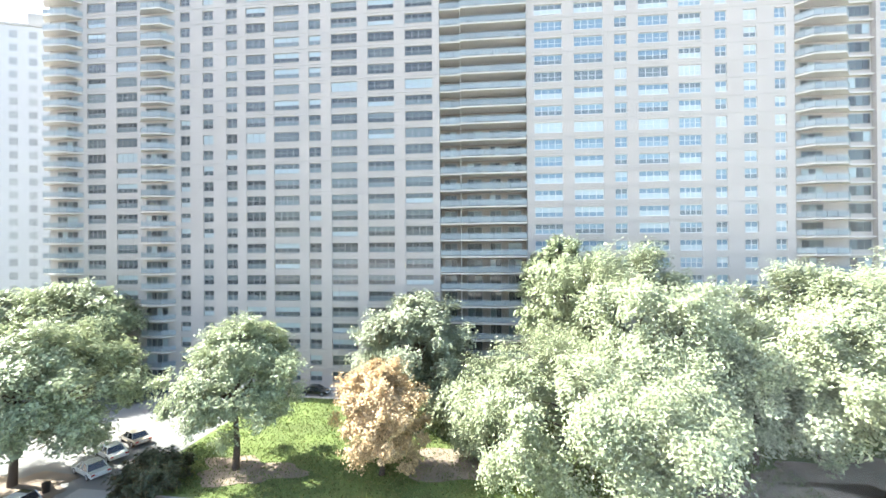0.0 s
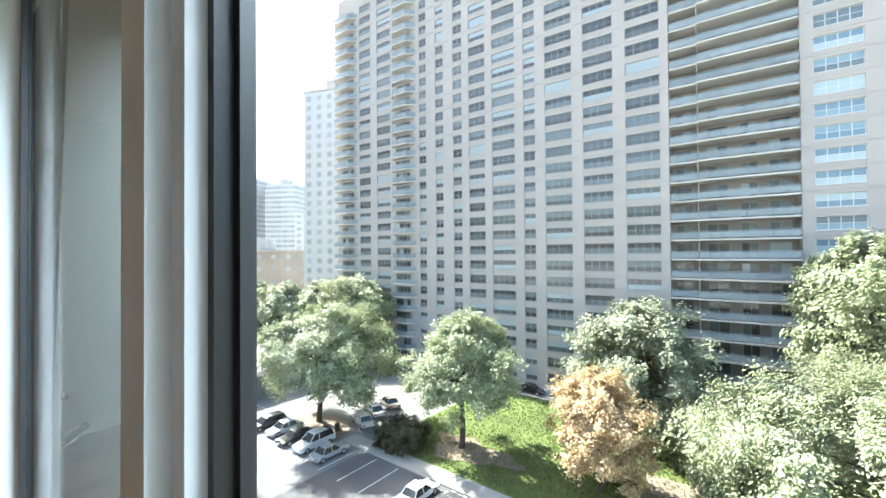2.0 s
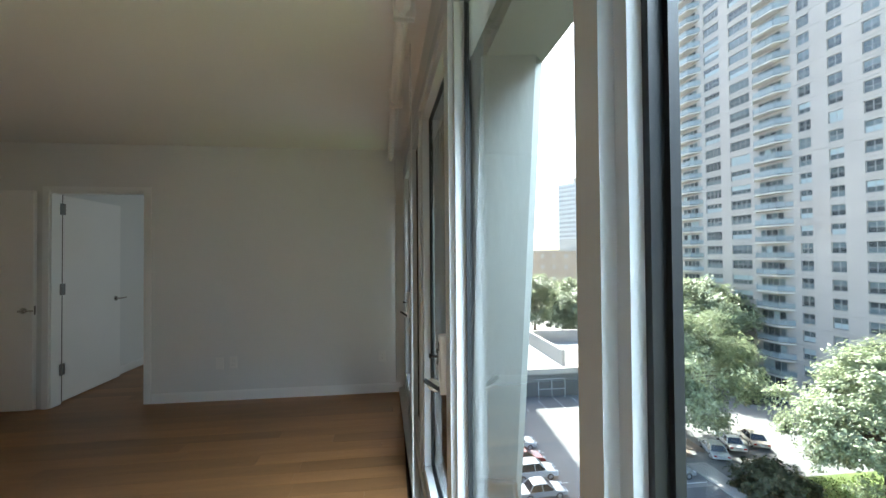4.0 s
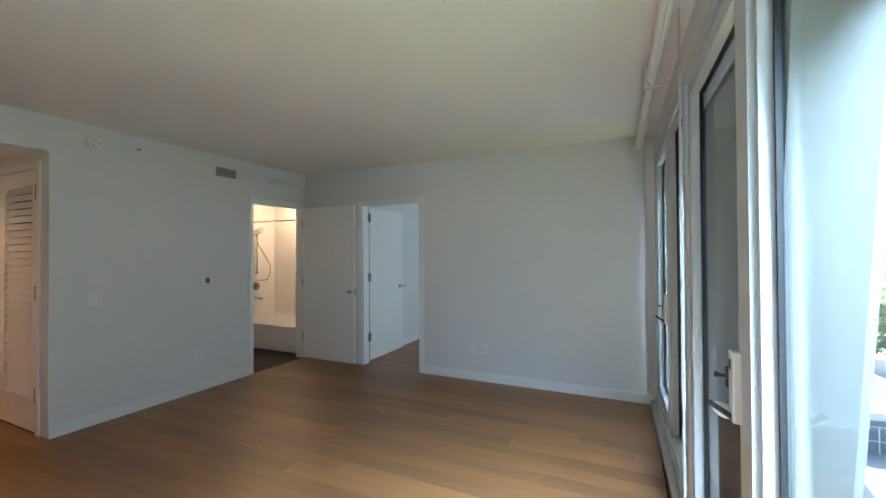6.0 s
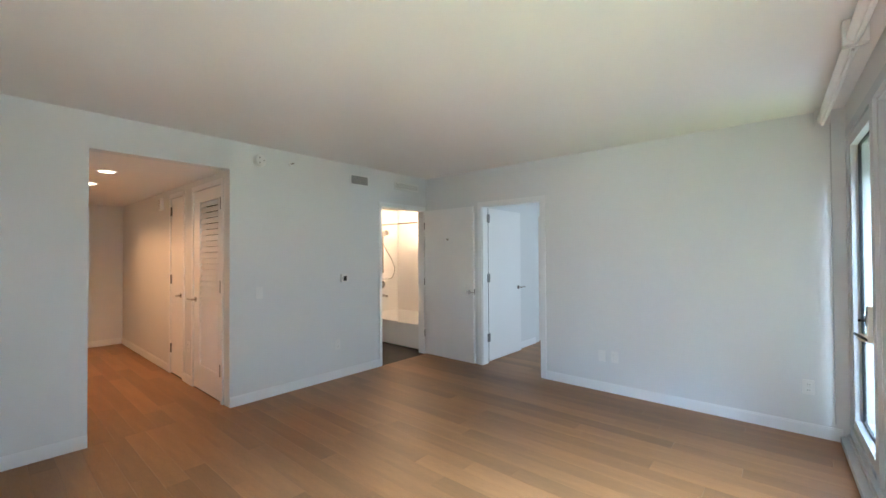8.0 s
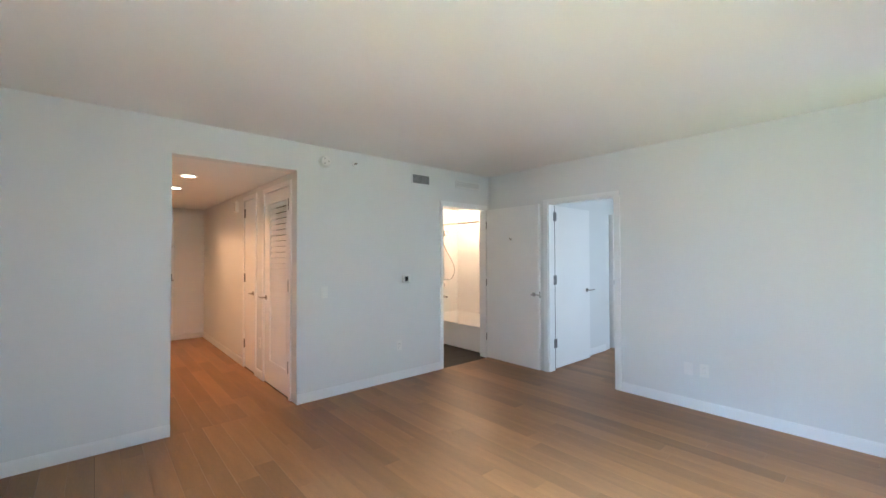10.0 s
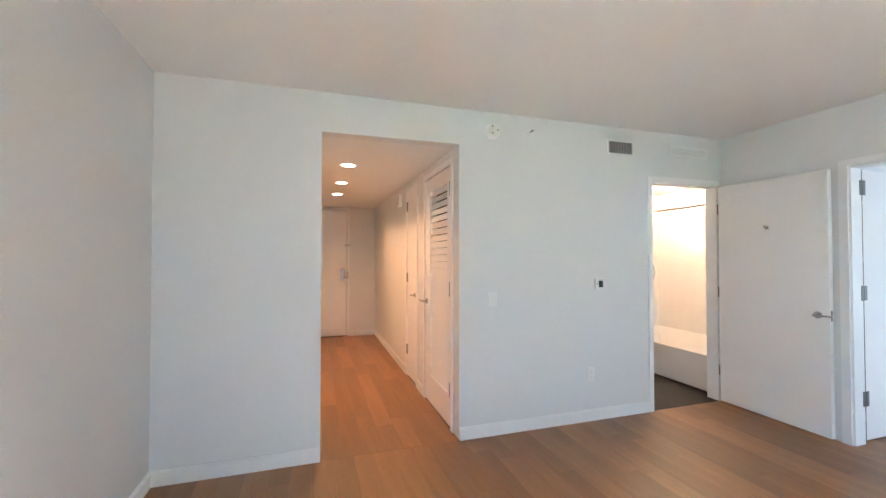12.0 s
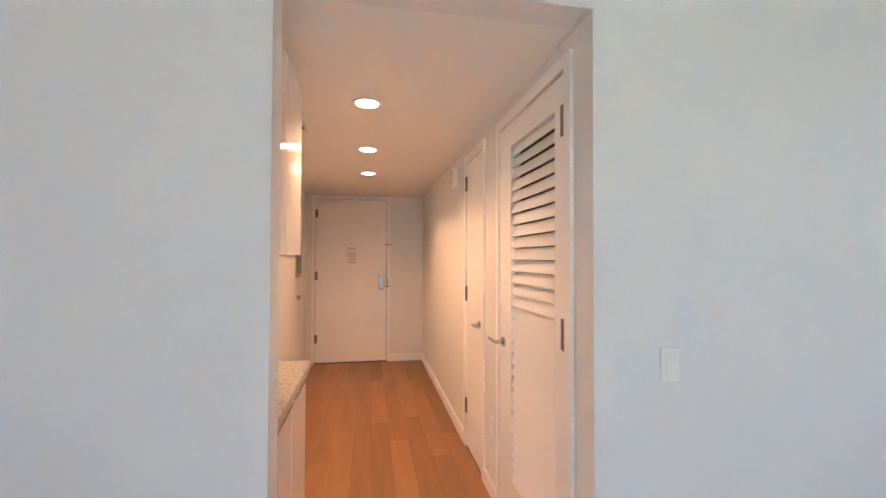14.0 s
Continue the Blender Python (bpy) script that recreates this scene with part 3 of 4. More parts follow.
cv = thing("ceiling_vent", "small white slatted vent in the hall ceiling", "air vent", pose(-0.02, -4.28, ZH))
part("frame", boxes(((-0.10, -0.08, -0.012), (0.10, -0.065, 0)), ((-0.10, 0.065, -0.012), (0.10, 0.08, 0)), ((-0.10, -0.065, -0.012), (-0.085, 0.065, 0)), ((0.085, -0.065, -0.012), (0.10, 0.065, 0))), WHITEP, cv)
# dark strips put in for the shaded gaps of the vent
for i in range(6):
    part("slat", boxes(((-0.085, -0.058 + i * 0.022, -0.010), (0.085, -0.048 + i * 0.022, -0.002))), GREYB, cv)

# ---- kitchen side of the hall ----
ct = thing("kitchen_counter", "speckled pale granite worktop on base cabinets", "worktop")
part("top", soft_box((-0.245, -3.70, 0.875), (0.398, -2.965, 0.912), 0.004), GRANITE, ct)
bc = thing("base_cabinet", "white glossy kitchen base cabinet", "cabinet")
part("body", boxes(((-0.20, -3.69, 0.10), (0.395, -2.965, 0.874))), DOORP, bc)
for a, b in ((-3.685, -3.335), (-3.33, -2.975)):
    dd = part("door", soft_box((-0.222, a, 0.11), (-0.201, b, 0.868), 0.002), TUB, bc)
    part("handle", boxes(((-0.232, a + 0.02, 0.835), (-0.222, b - 0.02, 0.845))), CHROME, dd)
part("plinth", boxes(((-0.15, -3.68, 0), (0.39, -2.965, 0.10))), BLACKP, bc)
uc = thing("wall_cabinet", "white glossy kitchen wall cabinet", "cabinet")
part("body", boxes(((-0.169, -3.69, 1.44), (0.398, -2.965, 2.25))), DOORP, uc)
for a, b in ((-3.69, -3.33), (-3.325, -2.97)):
    part("door", soft_box((-0.190, a, 1.43), (-0.170, b, 2.25), 0.002), TUB, uc)
part("light_strip", boxes(((-0.165, -3.68, 1.415), (0.0, -3.0, 1.44))), WHITEP, uc, "white under-cabinet strip")
ep = thing("electrical_panel", "grey metal electrical panel on the hall wall", "panel")
part("frame", soft_box((0.285, -6.68, 1.18), (0.30, -6.38, 1.92), 0.002), GRILLE, ep)
part("door", soft_box((0.277, -6.65, 1.22), (0.285, -6.41, 1.88), 0.002), STEEL, ep)
part("latch", boxes(((0.272, -6.44, 1.53), (0.277, -6.42, 1.57))), BLACKP, ep)
ic = thing("intercom", "small dark intercom knob on the hall wall", "intercom")
part("body", rods(((0.30, -6.5, 0.95), (0.265, -6.5, 0.95), 0.025, 14)), GRILLE, ic)

# ---- bathroom ----
tb = thing("bathtub", "white enamelled alcove bathtub with a flat apron", "bathtub")
bm = boxes(((-5.045, -4.61, 0.0), (-4.05, -2.985, 0.39)))
top = [f for f in bm.faces if f.calc_center_median().z > 0.38][0]
bmesh.ops.inset_individual(bm, faces=[top], thickness=0.07, depth=0)
bmesh.ops.translate(bm, vec=(0, 0, -0.30), verts=top.verts)
for v in top.verts:
    v.co.x = -4.55 + (v.co.x + 4.55) * 0.75
    v.co.y = -3.80 + (v.co.y + 3.80) * 0.85
bmesh.ops.bevel(bm, geom=[e for e in bm.edges if e.calc_length() > 0.3], offset=0.02, segments=3, affect="EDGES", profile=0.5)
part("tub_body", bm, TUB, tb, smooth=False)
sr = thing("shower_rod", "chrome shower curtain rod over the tub", "rod")
part("rod", rods(((-4.08, -4.60, 1.93), (-4.08, -2.985, 1.93), 0.0125, 14)), CHROME, sr)
part("flange", rods(((-4.08, -4.615, 1.93), (-4.08, -4.60, 1.93), 0.03, 16)), CHROME, sr)
hs = thing("hand_shower", "chrome hand shower on a slide bar with hose", "shower")
part("slide_bar", rods(((-4.64, -4.58, 1.10), (-4.64, -4.58, 1.80), 0.011, 12)), CHROME, hs)
for z in (1.12, 1.78):
    part("bracket", rods(((-4.64, -4.62, z), (-4.64, -4.575, z), 0.016, 12)), CHROME, hs)
hd = part("shower_head", rods(((-4.62, -4.55, 1.70), (-4.59, -4.59, 1.84), 0.013, 10, 0.018), ((-4.59, -4.41, 1.845), (-4.585, -4.585, 1.80), 0.045, 18, 0.05)), CHROME, hs)
cu = bpy.data.curves.new("hose", "CURVE")
cu.dimensions, cu.bevel_depth = "3D", 0.007
spn = cu.splines.new("BEZIER")
spn.bezier_points.add(2)
for bp, co in zip(spn.bezier_points, ((-4.62, -4.56, 1.68), (-4.80, -4.50, 1.02), (-4.64, -4.60, 0.98))):
    bp.co, bp.handle_left_type, bp.handle_right_type = co, "AUTO", "AUTO"
ho = new("hose", cu)
cu.materials.append(CHROME)
ho.parent = hs
fa = thing("tub_faucet", "chrome tub spout and mixer on tile", "faucet")
part("spout", rods(((-4.64, -4.62, 0.68), (-4.64, -4.47, 0.67), 0.024, 14, 0.02)), CHROME, fa)
part("mixer", rods(((-4.64, -4.62, 0.88), (-4.64, -4.60, 0.88), 0.07, 22), ((-4.64, -4.60, 0.88), (-4.64, -4.55, 0.88), 0.025, 14), ((-4.64, -4.555, 0.88), (-4.57, -4.55, 0.89), 0.008, 8)), CHROME, fa)

# ---- roller blinds and window hardware ----


def roller(u0, u1, label):
    b = thing("roller_blind", label, "blind", WIN, group="roller blinds")
    part("roll", rods(((u0 + 0.02, -0.130, 2.452), (u1 - 0.02, -0.130, 2.452), 0.030, 22)), FABRIC, b, smooth=False)
    part("hem_bar", soft_box((u0 + 0.03, -0.136, 2.400), (u1 - 0.03, -0.122, 2.420), 0.003), FABRIC, b)
    for u in (u0 + 0.008, u1 - 0.008):
        br = part("bracket", soft_box((u - 0.005, -0.17, 2.41), (u + 0.005, -0.08, ZC - 0.001), 0.002), WHITEP, b)
        part("pin", rods(((u - 0.008, -0.130, 2.452), (u + 0.008, -0.130, 2.452), 0.010, 10)), BLACKP, br)
    return b


b1 = roller(0.04, 1.57, "rolled-up white roller blind beside the wall")
b2 = roller(1.59, 2.57, "rolled-up white roller blind with bead chain")
b3 = roller(2.59, 3.60, "rolled-up white roller blind at the ceiling")
b4 = roller(3.62, 4.68, "rolled-up white roller blind at the ceiling")


def bead_chain(u, v, z0, z1, gap, owner):
    bm = bmesh.new()
    n = int((z1 - z0) / 0.012)
    for du in (-gap / 2, gap / 2):
        for i in range(n):
            bmesh.ops.create_icosphere(bm, subdivisions=1, radius=0.0045, matrix=Matrix.Translation((u + du, v, z0 + i * 0.012)))
        put_rod(bm, (u + du, v, z0), (u + du, v, z1), 0.0012, 5)
    return part("bead_chain", bm, CHAIN, owner, "metal bead chain")


bead_chain(2.36, -0.085, 0.15, 2.44, 0.026, b2)
bead_chain(0.06, -0.085, 0.15, 2.44, 0.022, b1)


def casement_handle(name, u, z, label):
    h = thing(name, label, "window handle", WIN @ Matrix.Translation((u, 0.010, z)))
    part("lock_block", soft_box((-0.018, -0.030, -0.02), (0.030, 0.0, 0.19), 0.004), WHITEP, h, "white lock block")
    part("keyhole", boxes(((-0.006, -0.032, 0.135), (0.014, -0.030, 0.165))), BLACKP, h)
    lt = part("latch", soft_box((-0.058, -0.030, 0.066), (-0.036, 0.004, 0.130), 0.003), BLACKP, h, "black cam latch")
    part("cam", rods(((-0.049, -0.018, 0.098), (-0.062, -0.052, 0.099), 0.0055, 8), ((-0.062, -0.048, 0.099), (-0.065, -0.058, 0.099), 0.009, 10), ((-0.05, -0.032, 0.119), (-0.047, -0.012, 0.119), 0.009, 10), ((-0.05, -0.032, 0.078), (-0.047, -0.012, 0.078), 0.009, 10)), BLACKP, lt)
    # the lever stands out into the room, its outer end raised
    turn = Matrix.Translation((-0.008, -0.047, 0.006)) @ pose(0, 0, 0, -34, 0, 0)
    lv = bmesh.new()
    bmesh.ops.create_uvsphere(lv, u_segments=20, v_segments=12, radius=1, matrix=turn @ Matrix.Diagonal((0.016, 0.032, 0.021, 1)))
    put_rod(lv, (-0.008, -0.04, 0.0), (-0.008, -0.02, 0.0), 0.013, 12)
    lev = part("lever", lv, WHITEP, h, "white rounded lever", smooth=True)
    bm = bmesh.new()
    put_box(bm, (0.008, -0.046, -0.0075), (0.022, 0.030, 0.0075), turn)
    bmesh.ops.bevel(bm, geom=bm.edges[:], offset=0.003, segments=2, affect="EDGES", profile=0.5)
    part("grip", bm, BLACKP, lev, "black grip")
    return h


casement_handle("window_handle", 2.80, 0.945, "white and black casement handle with lock")
casement_handle("window_handle", 0.905, 0.93, "white and black casement handle near the wall")

# ---- outside: our own building ----
pier = thing("concrete_pier", "rough grey concrete pier outside the windows", "pier")
bm = bmesh.new()
lo = [(-3.30, 1.76), (-1.47, 1.76), (-1.44, 1.98), (-1.50, 2.03), (-3.30, 2.03)]
rows_ = []
for z, g in ((-3.0, -0.70), (0.25, -0.21), (0.62, -0.14), (1.3, -0.02), (2.24, 0.14)):
    rows_.append([bm.verts.new((x + (g if x > -1.9 else 0), y, z)) for x, y in lo])
for a, b in zip(rows_, rows_[1:]):
    for k in range(5):
        bm.faces.new((a[k], a[(k + 1) % 5], b[(k + 1) % 5], b[k]))
bm.faces.new(rows_[0][::-1])
bm.faces.new(rows_[-1])
part("shaft", bm, CONC, pier)
structure("exterior_lintel", boxes(((-8.0, 1.78, 2.24), (3.2, 2.03, 3.1)), ((-8.0, 1.78, -0.9), (3.2, 1.95, -0.25))), CONC, "rough concrete lintel above the windows", "lintel")
# extra pier, placed to block the bright view through the two west windows
dimming_pier = thing("concrete_pier", "added concrete pier dimming the view through the west windows", "pier")
part("shaft", boxes(((-7.05, 1.78, -3.0), (-5.2, 2.03, 2.24))), CONC, dimming_pier)
conduit = thing("drain_pipe", "thin grey drain pipe on the concrete pier", "pipe")
part("pipe", rods(((-1.66, 1.80, 0.33), (-1.60, 1.96, 0.34), 0.012, 8), ((-1.60, 1.96, 0.34), (-1.57, 1.99, 0.0), 0.012, 8), ((-1.57, 1.99, 0.0), (-1.66, 2.0, -0.6), 0.012, 8)), STEEL, conduit)

# ---- outside: ground ----
GZ = -21.5
structure("ground", boxes(((-1500, -1500, GZ - 1.0), (1500, 1500, GZ - 0.30))), PAVE, "grey city ground reaching the horizon", "ground")
structure("road", boxes(((-110, 2, GZ - 0.30), (-36, 64, GZ))), LOT_SUNLIT, "worn asphalt car park and drive, toned pale as sunlit", "road")
structure("parking_lot", boxes(((-36, 2, GZ - 0.30), (-8, 32.8, GZ))), ASPHALT_SHADED, "worn asphalt car park with bays, toned dark as shaded", "road")
structure("pavement", boxes(((-40, 32.8, GZ - 0.30), (-8, 35.0, GZ + 0.14)), ((-110, 64, GZ - 0.30), (110, 67.5, GZ + 0.14)), ((-36, 60.4, GZ - 0.3), (70, 64, GZ + 0.02))), PAVE, "pale concrete pavement with a raised kerb", "pavement")
structure("lawn", boxes(((-36, 35.0, GZ - 0.30), (-8, 60.4, GZ + 0.10)), ((-8, 8.0, GZ - 0.30), (90, 60.4, GZ + 0.10))), GRASS, "sunlit lawn under the trees", "lawn")


def flat_patch(name, cx, cy, rx, ry, z, mat, label, seed):
    rnd = random.Random(seed)
    bm = bmesh.new()
    vs = []
    for k in range(36):
        a = k * math.tau / 36
        r = 1 + 0.22 * math.sin(3 * a + seed) + 0.14 * math.sin(7 * a + 2 * seed) + rnd.uniform(-0.06, 0.06)
        vs.append(bm.verts.new((cx + rx * r * math.cos(a), cy + ry * r * math.sin(a), z)))
    top = bm.faces.new(vs)
    ex = bmesh.ops.extrude_face_region(bm, geom=[top])
    bmesh.ops.translate(bm, vec=(0, 0, -0.06), verts=[g for g in ex["geom"] if isinstance(g, bmesh.types.BMVert)])
    return structure(name, bm, mat, label, "soil")


flat_patch("soil_patch", -26, 40.0, 5.5, 2.6, GZ + 0.13, SOIL, "bare soil under a tree", 1)
flat_patch("soil_patch", -3, 44, 7, 3.2, GZ + 0.13, SOIL, "bare leaf-strewn soil", 2)
flat_patch("soil_patch", 26, 35, 22, 9, GZ + 0.13, SOIL, "bare reddish soil under large trees", 3)
flat_patch("soil_patch", -46, 34.8, 5, 2.2, GZ + 0.05, SOIL, "brick-coloured planting bed under a tree", 4)
flat_patch("soil_patch", 38, 46, 10, 4.5, GZ + 0.13, SOIL, "bare soil under large trees", 5)

for i in range(13):
    x = -53.2 + i * 3.3
    tagged(part("bay_line", boxes(((x - 0.06, 27.0, GZ), (x + 0.06, 32.4, GZ + 0.006))), PAINT), "white painted parking bay line", "road marking", "bay lines", "structure")
for i in range(7):
    tagged(part("bay_line", boxes(((-61.5, 15 + i * 2.9, GZ), (-56.5, 15.1 + i * 2.9, GZ + 0.006))), PAINT), "white painted parking bay line", "road marking", "bay lines", "structure")
for i in range(6):
    x = -47.8 + i * 3.1
    tagged(part("bay_line", boxes(((x - 0.06, 13.5, GZ), (x + 0.06, 18.6, GZ + 0.006))), PAINT), "white painted parking bay line", "road marking", "bay lines", "structure")
# grass blades on the lawn
rng = np.random.default_rng(5)
n = 26000
px, py = rng.uniform(-35.5, 30, n), rng.uniform(35.3, 60, n)
ang, hgt = rng.uniform(0, math.tau, n), rng.uniform(0.10, 0.24, n)
dx, dy = np.cos(ang) * 0.09, np.sin(ang) * 0.09
zz = np.full(n, GZ + 0.09)
v = np.stack([np.stack([px - dx, py - dy, zz], -1), np.stack([px + dx, py + dy, zz], -1), np.stack([px + dy * 0.6, py - dx * 0.6, zz + hgt], -1)], 1).reshape(-1, 3)
me = bpy.data.meshes.new("grass")
me.from_pydata(v.tolist(), [], np.arange(3 * n).reshape(-1, 3).tolist())
me.materials.append(BLADES)
tagged(new("grass", me), "short sunlit green grass blades", "grass", kind="stuff")

# ---- outside: the large apartment building ----
FM = pose(-14, 66, 0, 0, 0, 2.5)
STOREY, TOPZ, WIN_H = 2.7, 35.25, 1.62
ROWS = range(-20, 10)
ROOF = TOPZ + 10 * STOREY + 1.0
house = thing("apartment_building", "huge pale brick apartment slab with balconies", "building", FM)
COLS_DARK = ((-58.6, -55.0, 4), (-52.9, -48.9, 4), (-40.7, -38.9, 2), (-36.5, -34.6, 2), (-32.2, -30.2, 2), (-28.6, -25.1, 3), (-23.6, -19.1, 4), (-17.4, -15.3, 2), (-13.5, -9.0, 4), (-7.2, -2.7, 4), (-0.9, 3.7, 4))
COLS_LIGHT = ((20.1, 24.5, 4), (26.3, 30.8, 4), (32.5, 34.4, 2), (36.1, 40.6, 4), (42.1, 45.4, 4), (47.4, 49.1, 2), (51.5, 53.4, 2), (55.9, 57.5, 2), (70.5, 73.5, 3), (76, 80, 4), (83, 87, 4))
RECESS = ((4.8, 18.9, 2.6), (58.7, 69.9, 0.8))
END_L, END_R, DEEP = -66.0, 92.0, 18.0
cols = sorted(COLS_DARK + COLS_LIGHT)
bm = bmesh.new()
belts = bmesh.new()
cuts = sorted([(a, b, True) for a, b, _ in cols] + [(a, b, False) for a, b, _ in RECESS])
s = END_L
for a, b, _ in cuts:
    put_box(bm, (s, 0, GZ), (a, 0.45, ROOF))
    for k in ROWS:
        z = TOPZ + k * STOREY + 0.42
        put_box(belts, (s, -0.05, z), (a, 0.0, z + 0.10))
    s = b
put_box(bm, (s, 0, GZ), (END_R, 0.45, ROOF))
for a, b, _ in cols:
    z = GZ
    for k in ROWS:
        top = TOPZ + k * STOREY
        put_box(bm, (a, 0, z), (b, 0.45, top - WIN_H))
        put_box(belts, (a, -0.05, top + 0.42), (b, 0.0, top + 0.52))
        z = top
    put_box(bm, (a, 0, z), (b, 0.45, ROOF))
put_box(bm, (END_L, 0.45, GZ), (END_L + 0.4, DEEP, ROOF))
put_box(bm, (END_R - 0.4, 0.45, GZ), (END_R, DEEP, ROOF))
put_box(bm, (END_L, DEEP, GZ), (END_R, DEEP + 0.4, ROOF))
for a, b, d in RECESS:
    put_box(bm, (a, d, GZ), (b, d + 0.3, ROOF))
    put_box(bm, (a - 0.3, 0.45, GZ), (a, d + 0.3, ROOF))
    put_box(bm, (b, 0.45, GZ), (b + 0.3, d + 0.3, ROOF))
part("wall", bm, FACADE, house)
part("floor_belts", belts, FACADE2, house, "thin projecting floor bands")
part("roof", boxes(((END_L, 0.45, ROOF - 0.4), (END_R, DEEP, ROOF))), ROOFG, house)
# flat black sheet in place of the rooms' darkness
part("room_backing", boxes(((END_L + 0.5, 0.9, GZ), (4.4, 1.0, ROOF - 0.5)), ((19.3, 0.9, GZ), (58.3, 1.0, ROOF - 0.5)), ((70.3, 0.9, GZ), (END_R - 0.5, 1.0, ROOF - 0.5))), DARKGAP, house, "near-black sheet standing in for unlit rooms")


def far_window(width, lights, frames, panes):
    """Frame and panes of a two-row window as two meshes, from its lower left corner."""
    f = 0.07
    put_box(frames, (0, 0.16, 0), (f, 0.26, WIN_H))
    put_box(frames, (width - f, 0.16, 0), (width, 0.26, WIN_H))
    put_box(frames, (f, 0.16, 0), (width - f, 0.26, f))
    put_box(frames, (f, 0.16, WIN_H - f), (width - f, 0.26, WIN_H))
    mid = WIN_H * 0.46
    put_box(frames, (f, 0.17, mid), (width - f, 0.25, mid + 0.06))
    put_box(frames, (-0.05, -0.06, -0.09), (width + 0.05, 0.16, 0.0))
    w = (width - 2 * f) / lights
    for i in range(lights):
        a = f + i * w
        if i:
            put_box(frames, (a - 0.045, 0.17, f), (a + 0.045, 0.25, WIN_H - f))
    for z0, z1 in ((f, mid), (mid + 0.06, WIN_H - f)):
        put_box(panes, (f, 0.20, z0), (width - f, 0.22, z1))


NEAR = range(-20, -6)
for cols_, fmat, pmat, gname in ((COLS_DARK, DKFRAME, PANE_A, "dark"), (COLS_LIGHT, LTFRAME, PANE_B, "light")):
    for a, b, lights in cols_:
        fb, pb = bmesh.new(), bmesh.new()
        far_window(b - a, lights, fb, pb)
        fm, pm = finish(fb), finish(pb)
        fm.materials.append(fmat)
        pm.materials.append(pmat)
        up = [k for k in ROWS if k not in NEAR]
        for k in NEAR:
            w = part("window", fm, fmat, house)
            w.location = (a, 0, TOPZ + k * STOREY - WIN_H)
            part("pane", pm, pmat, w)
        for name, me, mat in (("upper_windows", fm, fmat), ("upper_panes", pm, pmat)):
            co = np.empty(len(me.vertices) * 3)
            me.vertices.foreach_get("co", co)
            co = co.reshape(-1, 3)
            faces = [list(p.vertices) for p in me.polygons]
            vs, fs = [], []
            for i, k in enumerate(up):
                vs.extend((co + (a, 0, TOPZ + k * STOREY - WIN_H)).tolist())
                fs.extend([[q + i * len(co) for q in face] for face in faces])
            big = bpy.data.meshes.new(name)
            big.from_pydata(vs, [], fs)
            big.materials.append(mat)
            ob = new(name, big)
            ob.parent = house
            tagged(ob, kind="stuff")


def balcony_meshes(a, b, out, rounded):
    """Slab and railing of one balcony, from a to b along the front, standing out by -out."""
    c = min(1.6, (b - a) / 4) if rounded else 0.0
    edge = [(a, 0.3), (a, -out + c), (a + c, -out), (b - c, -out), (b, -out + c), (b, 0.3)] if rounded else [(a, 0.3), (a, -out), (b, -out), (b, 0.3)]
    sl = bmesh.new()
    low = [sl.verts.new((x, y, -0.24)) for x, y in edge]
    top = [sl.verts.new((x, y, 0.0)) for x, y in edge]
    sl.faces.new(low[::-1])
    sl.faces.new(top)
    for i in range(len(edge)):
        j = (i + 1) % len(edge)
        sl.faces.new((low[i], low[j], top[j], top[i]))
    ra = bmesh.new()
    for (x0, y0), (x1, y1) in zip(edge, edge[1:]):
        ln = math.hypot(x1 - x0, y1 - y0)
        if ln < 0.2:
            continue
        m = pose(x0, y0, 0, 0, 0, math.degrees(math.atan2(y1 - y0, x1 - x0)))
        put_box(ra, (0, -0.03, 1.0), (ln, 0.05, 1.07), m)
        k = max(1, round(ln / 1.3))
        for i in range(k):
            put_box(ra, (i * ln / k + 0.06, 0.0, 0.14), ((i + 1) * ln / k - 0.06, 0.03, 0.90), m)
            put_box(ra, (i * ln / k - 0.03, -0.01, 0), (i * ln / k + 0.03, 0.05, 1.0), m)
    return finish(sl), finish(ra)


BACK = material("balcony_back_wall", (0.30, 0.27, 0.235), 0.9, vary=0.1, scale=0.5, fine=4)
for a, b, out, rounded, base in ((4.9, 8.2, 0.0, False, 0.0), (8.25, 18.8, 0.4, False, 0.0), (-48.4, -41.6, 1.5, True, 0.0), (-67.2, -59.4, 1.6, True, 0.0), (58.8, 66.4, 1.4, True, 0.0)):
    sm_, rm_ = balcony_meshes(a, b, out, rounded)
    for k in ROWS:
        z = TOPZ + k * STOREY - 1.62 - 0.75
        if z < GZ + 1:
            continue
        bl = part("balcony", sm_, SLAB, house)
        bl.location.z = z
        part("railing", rm_, RAIL, bl)
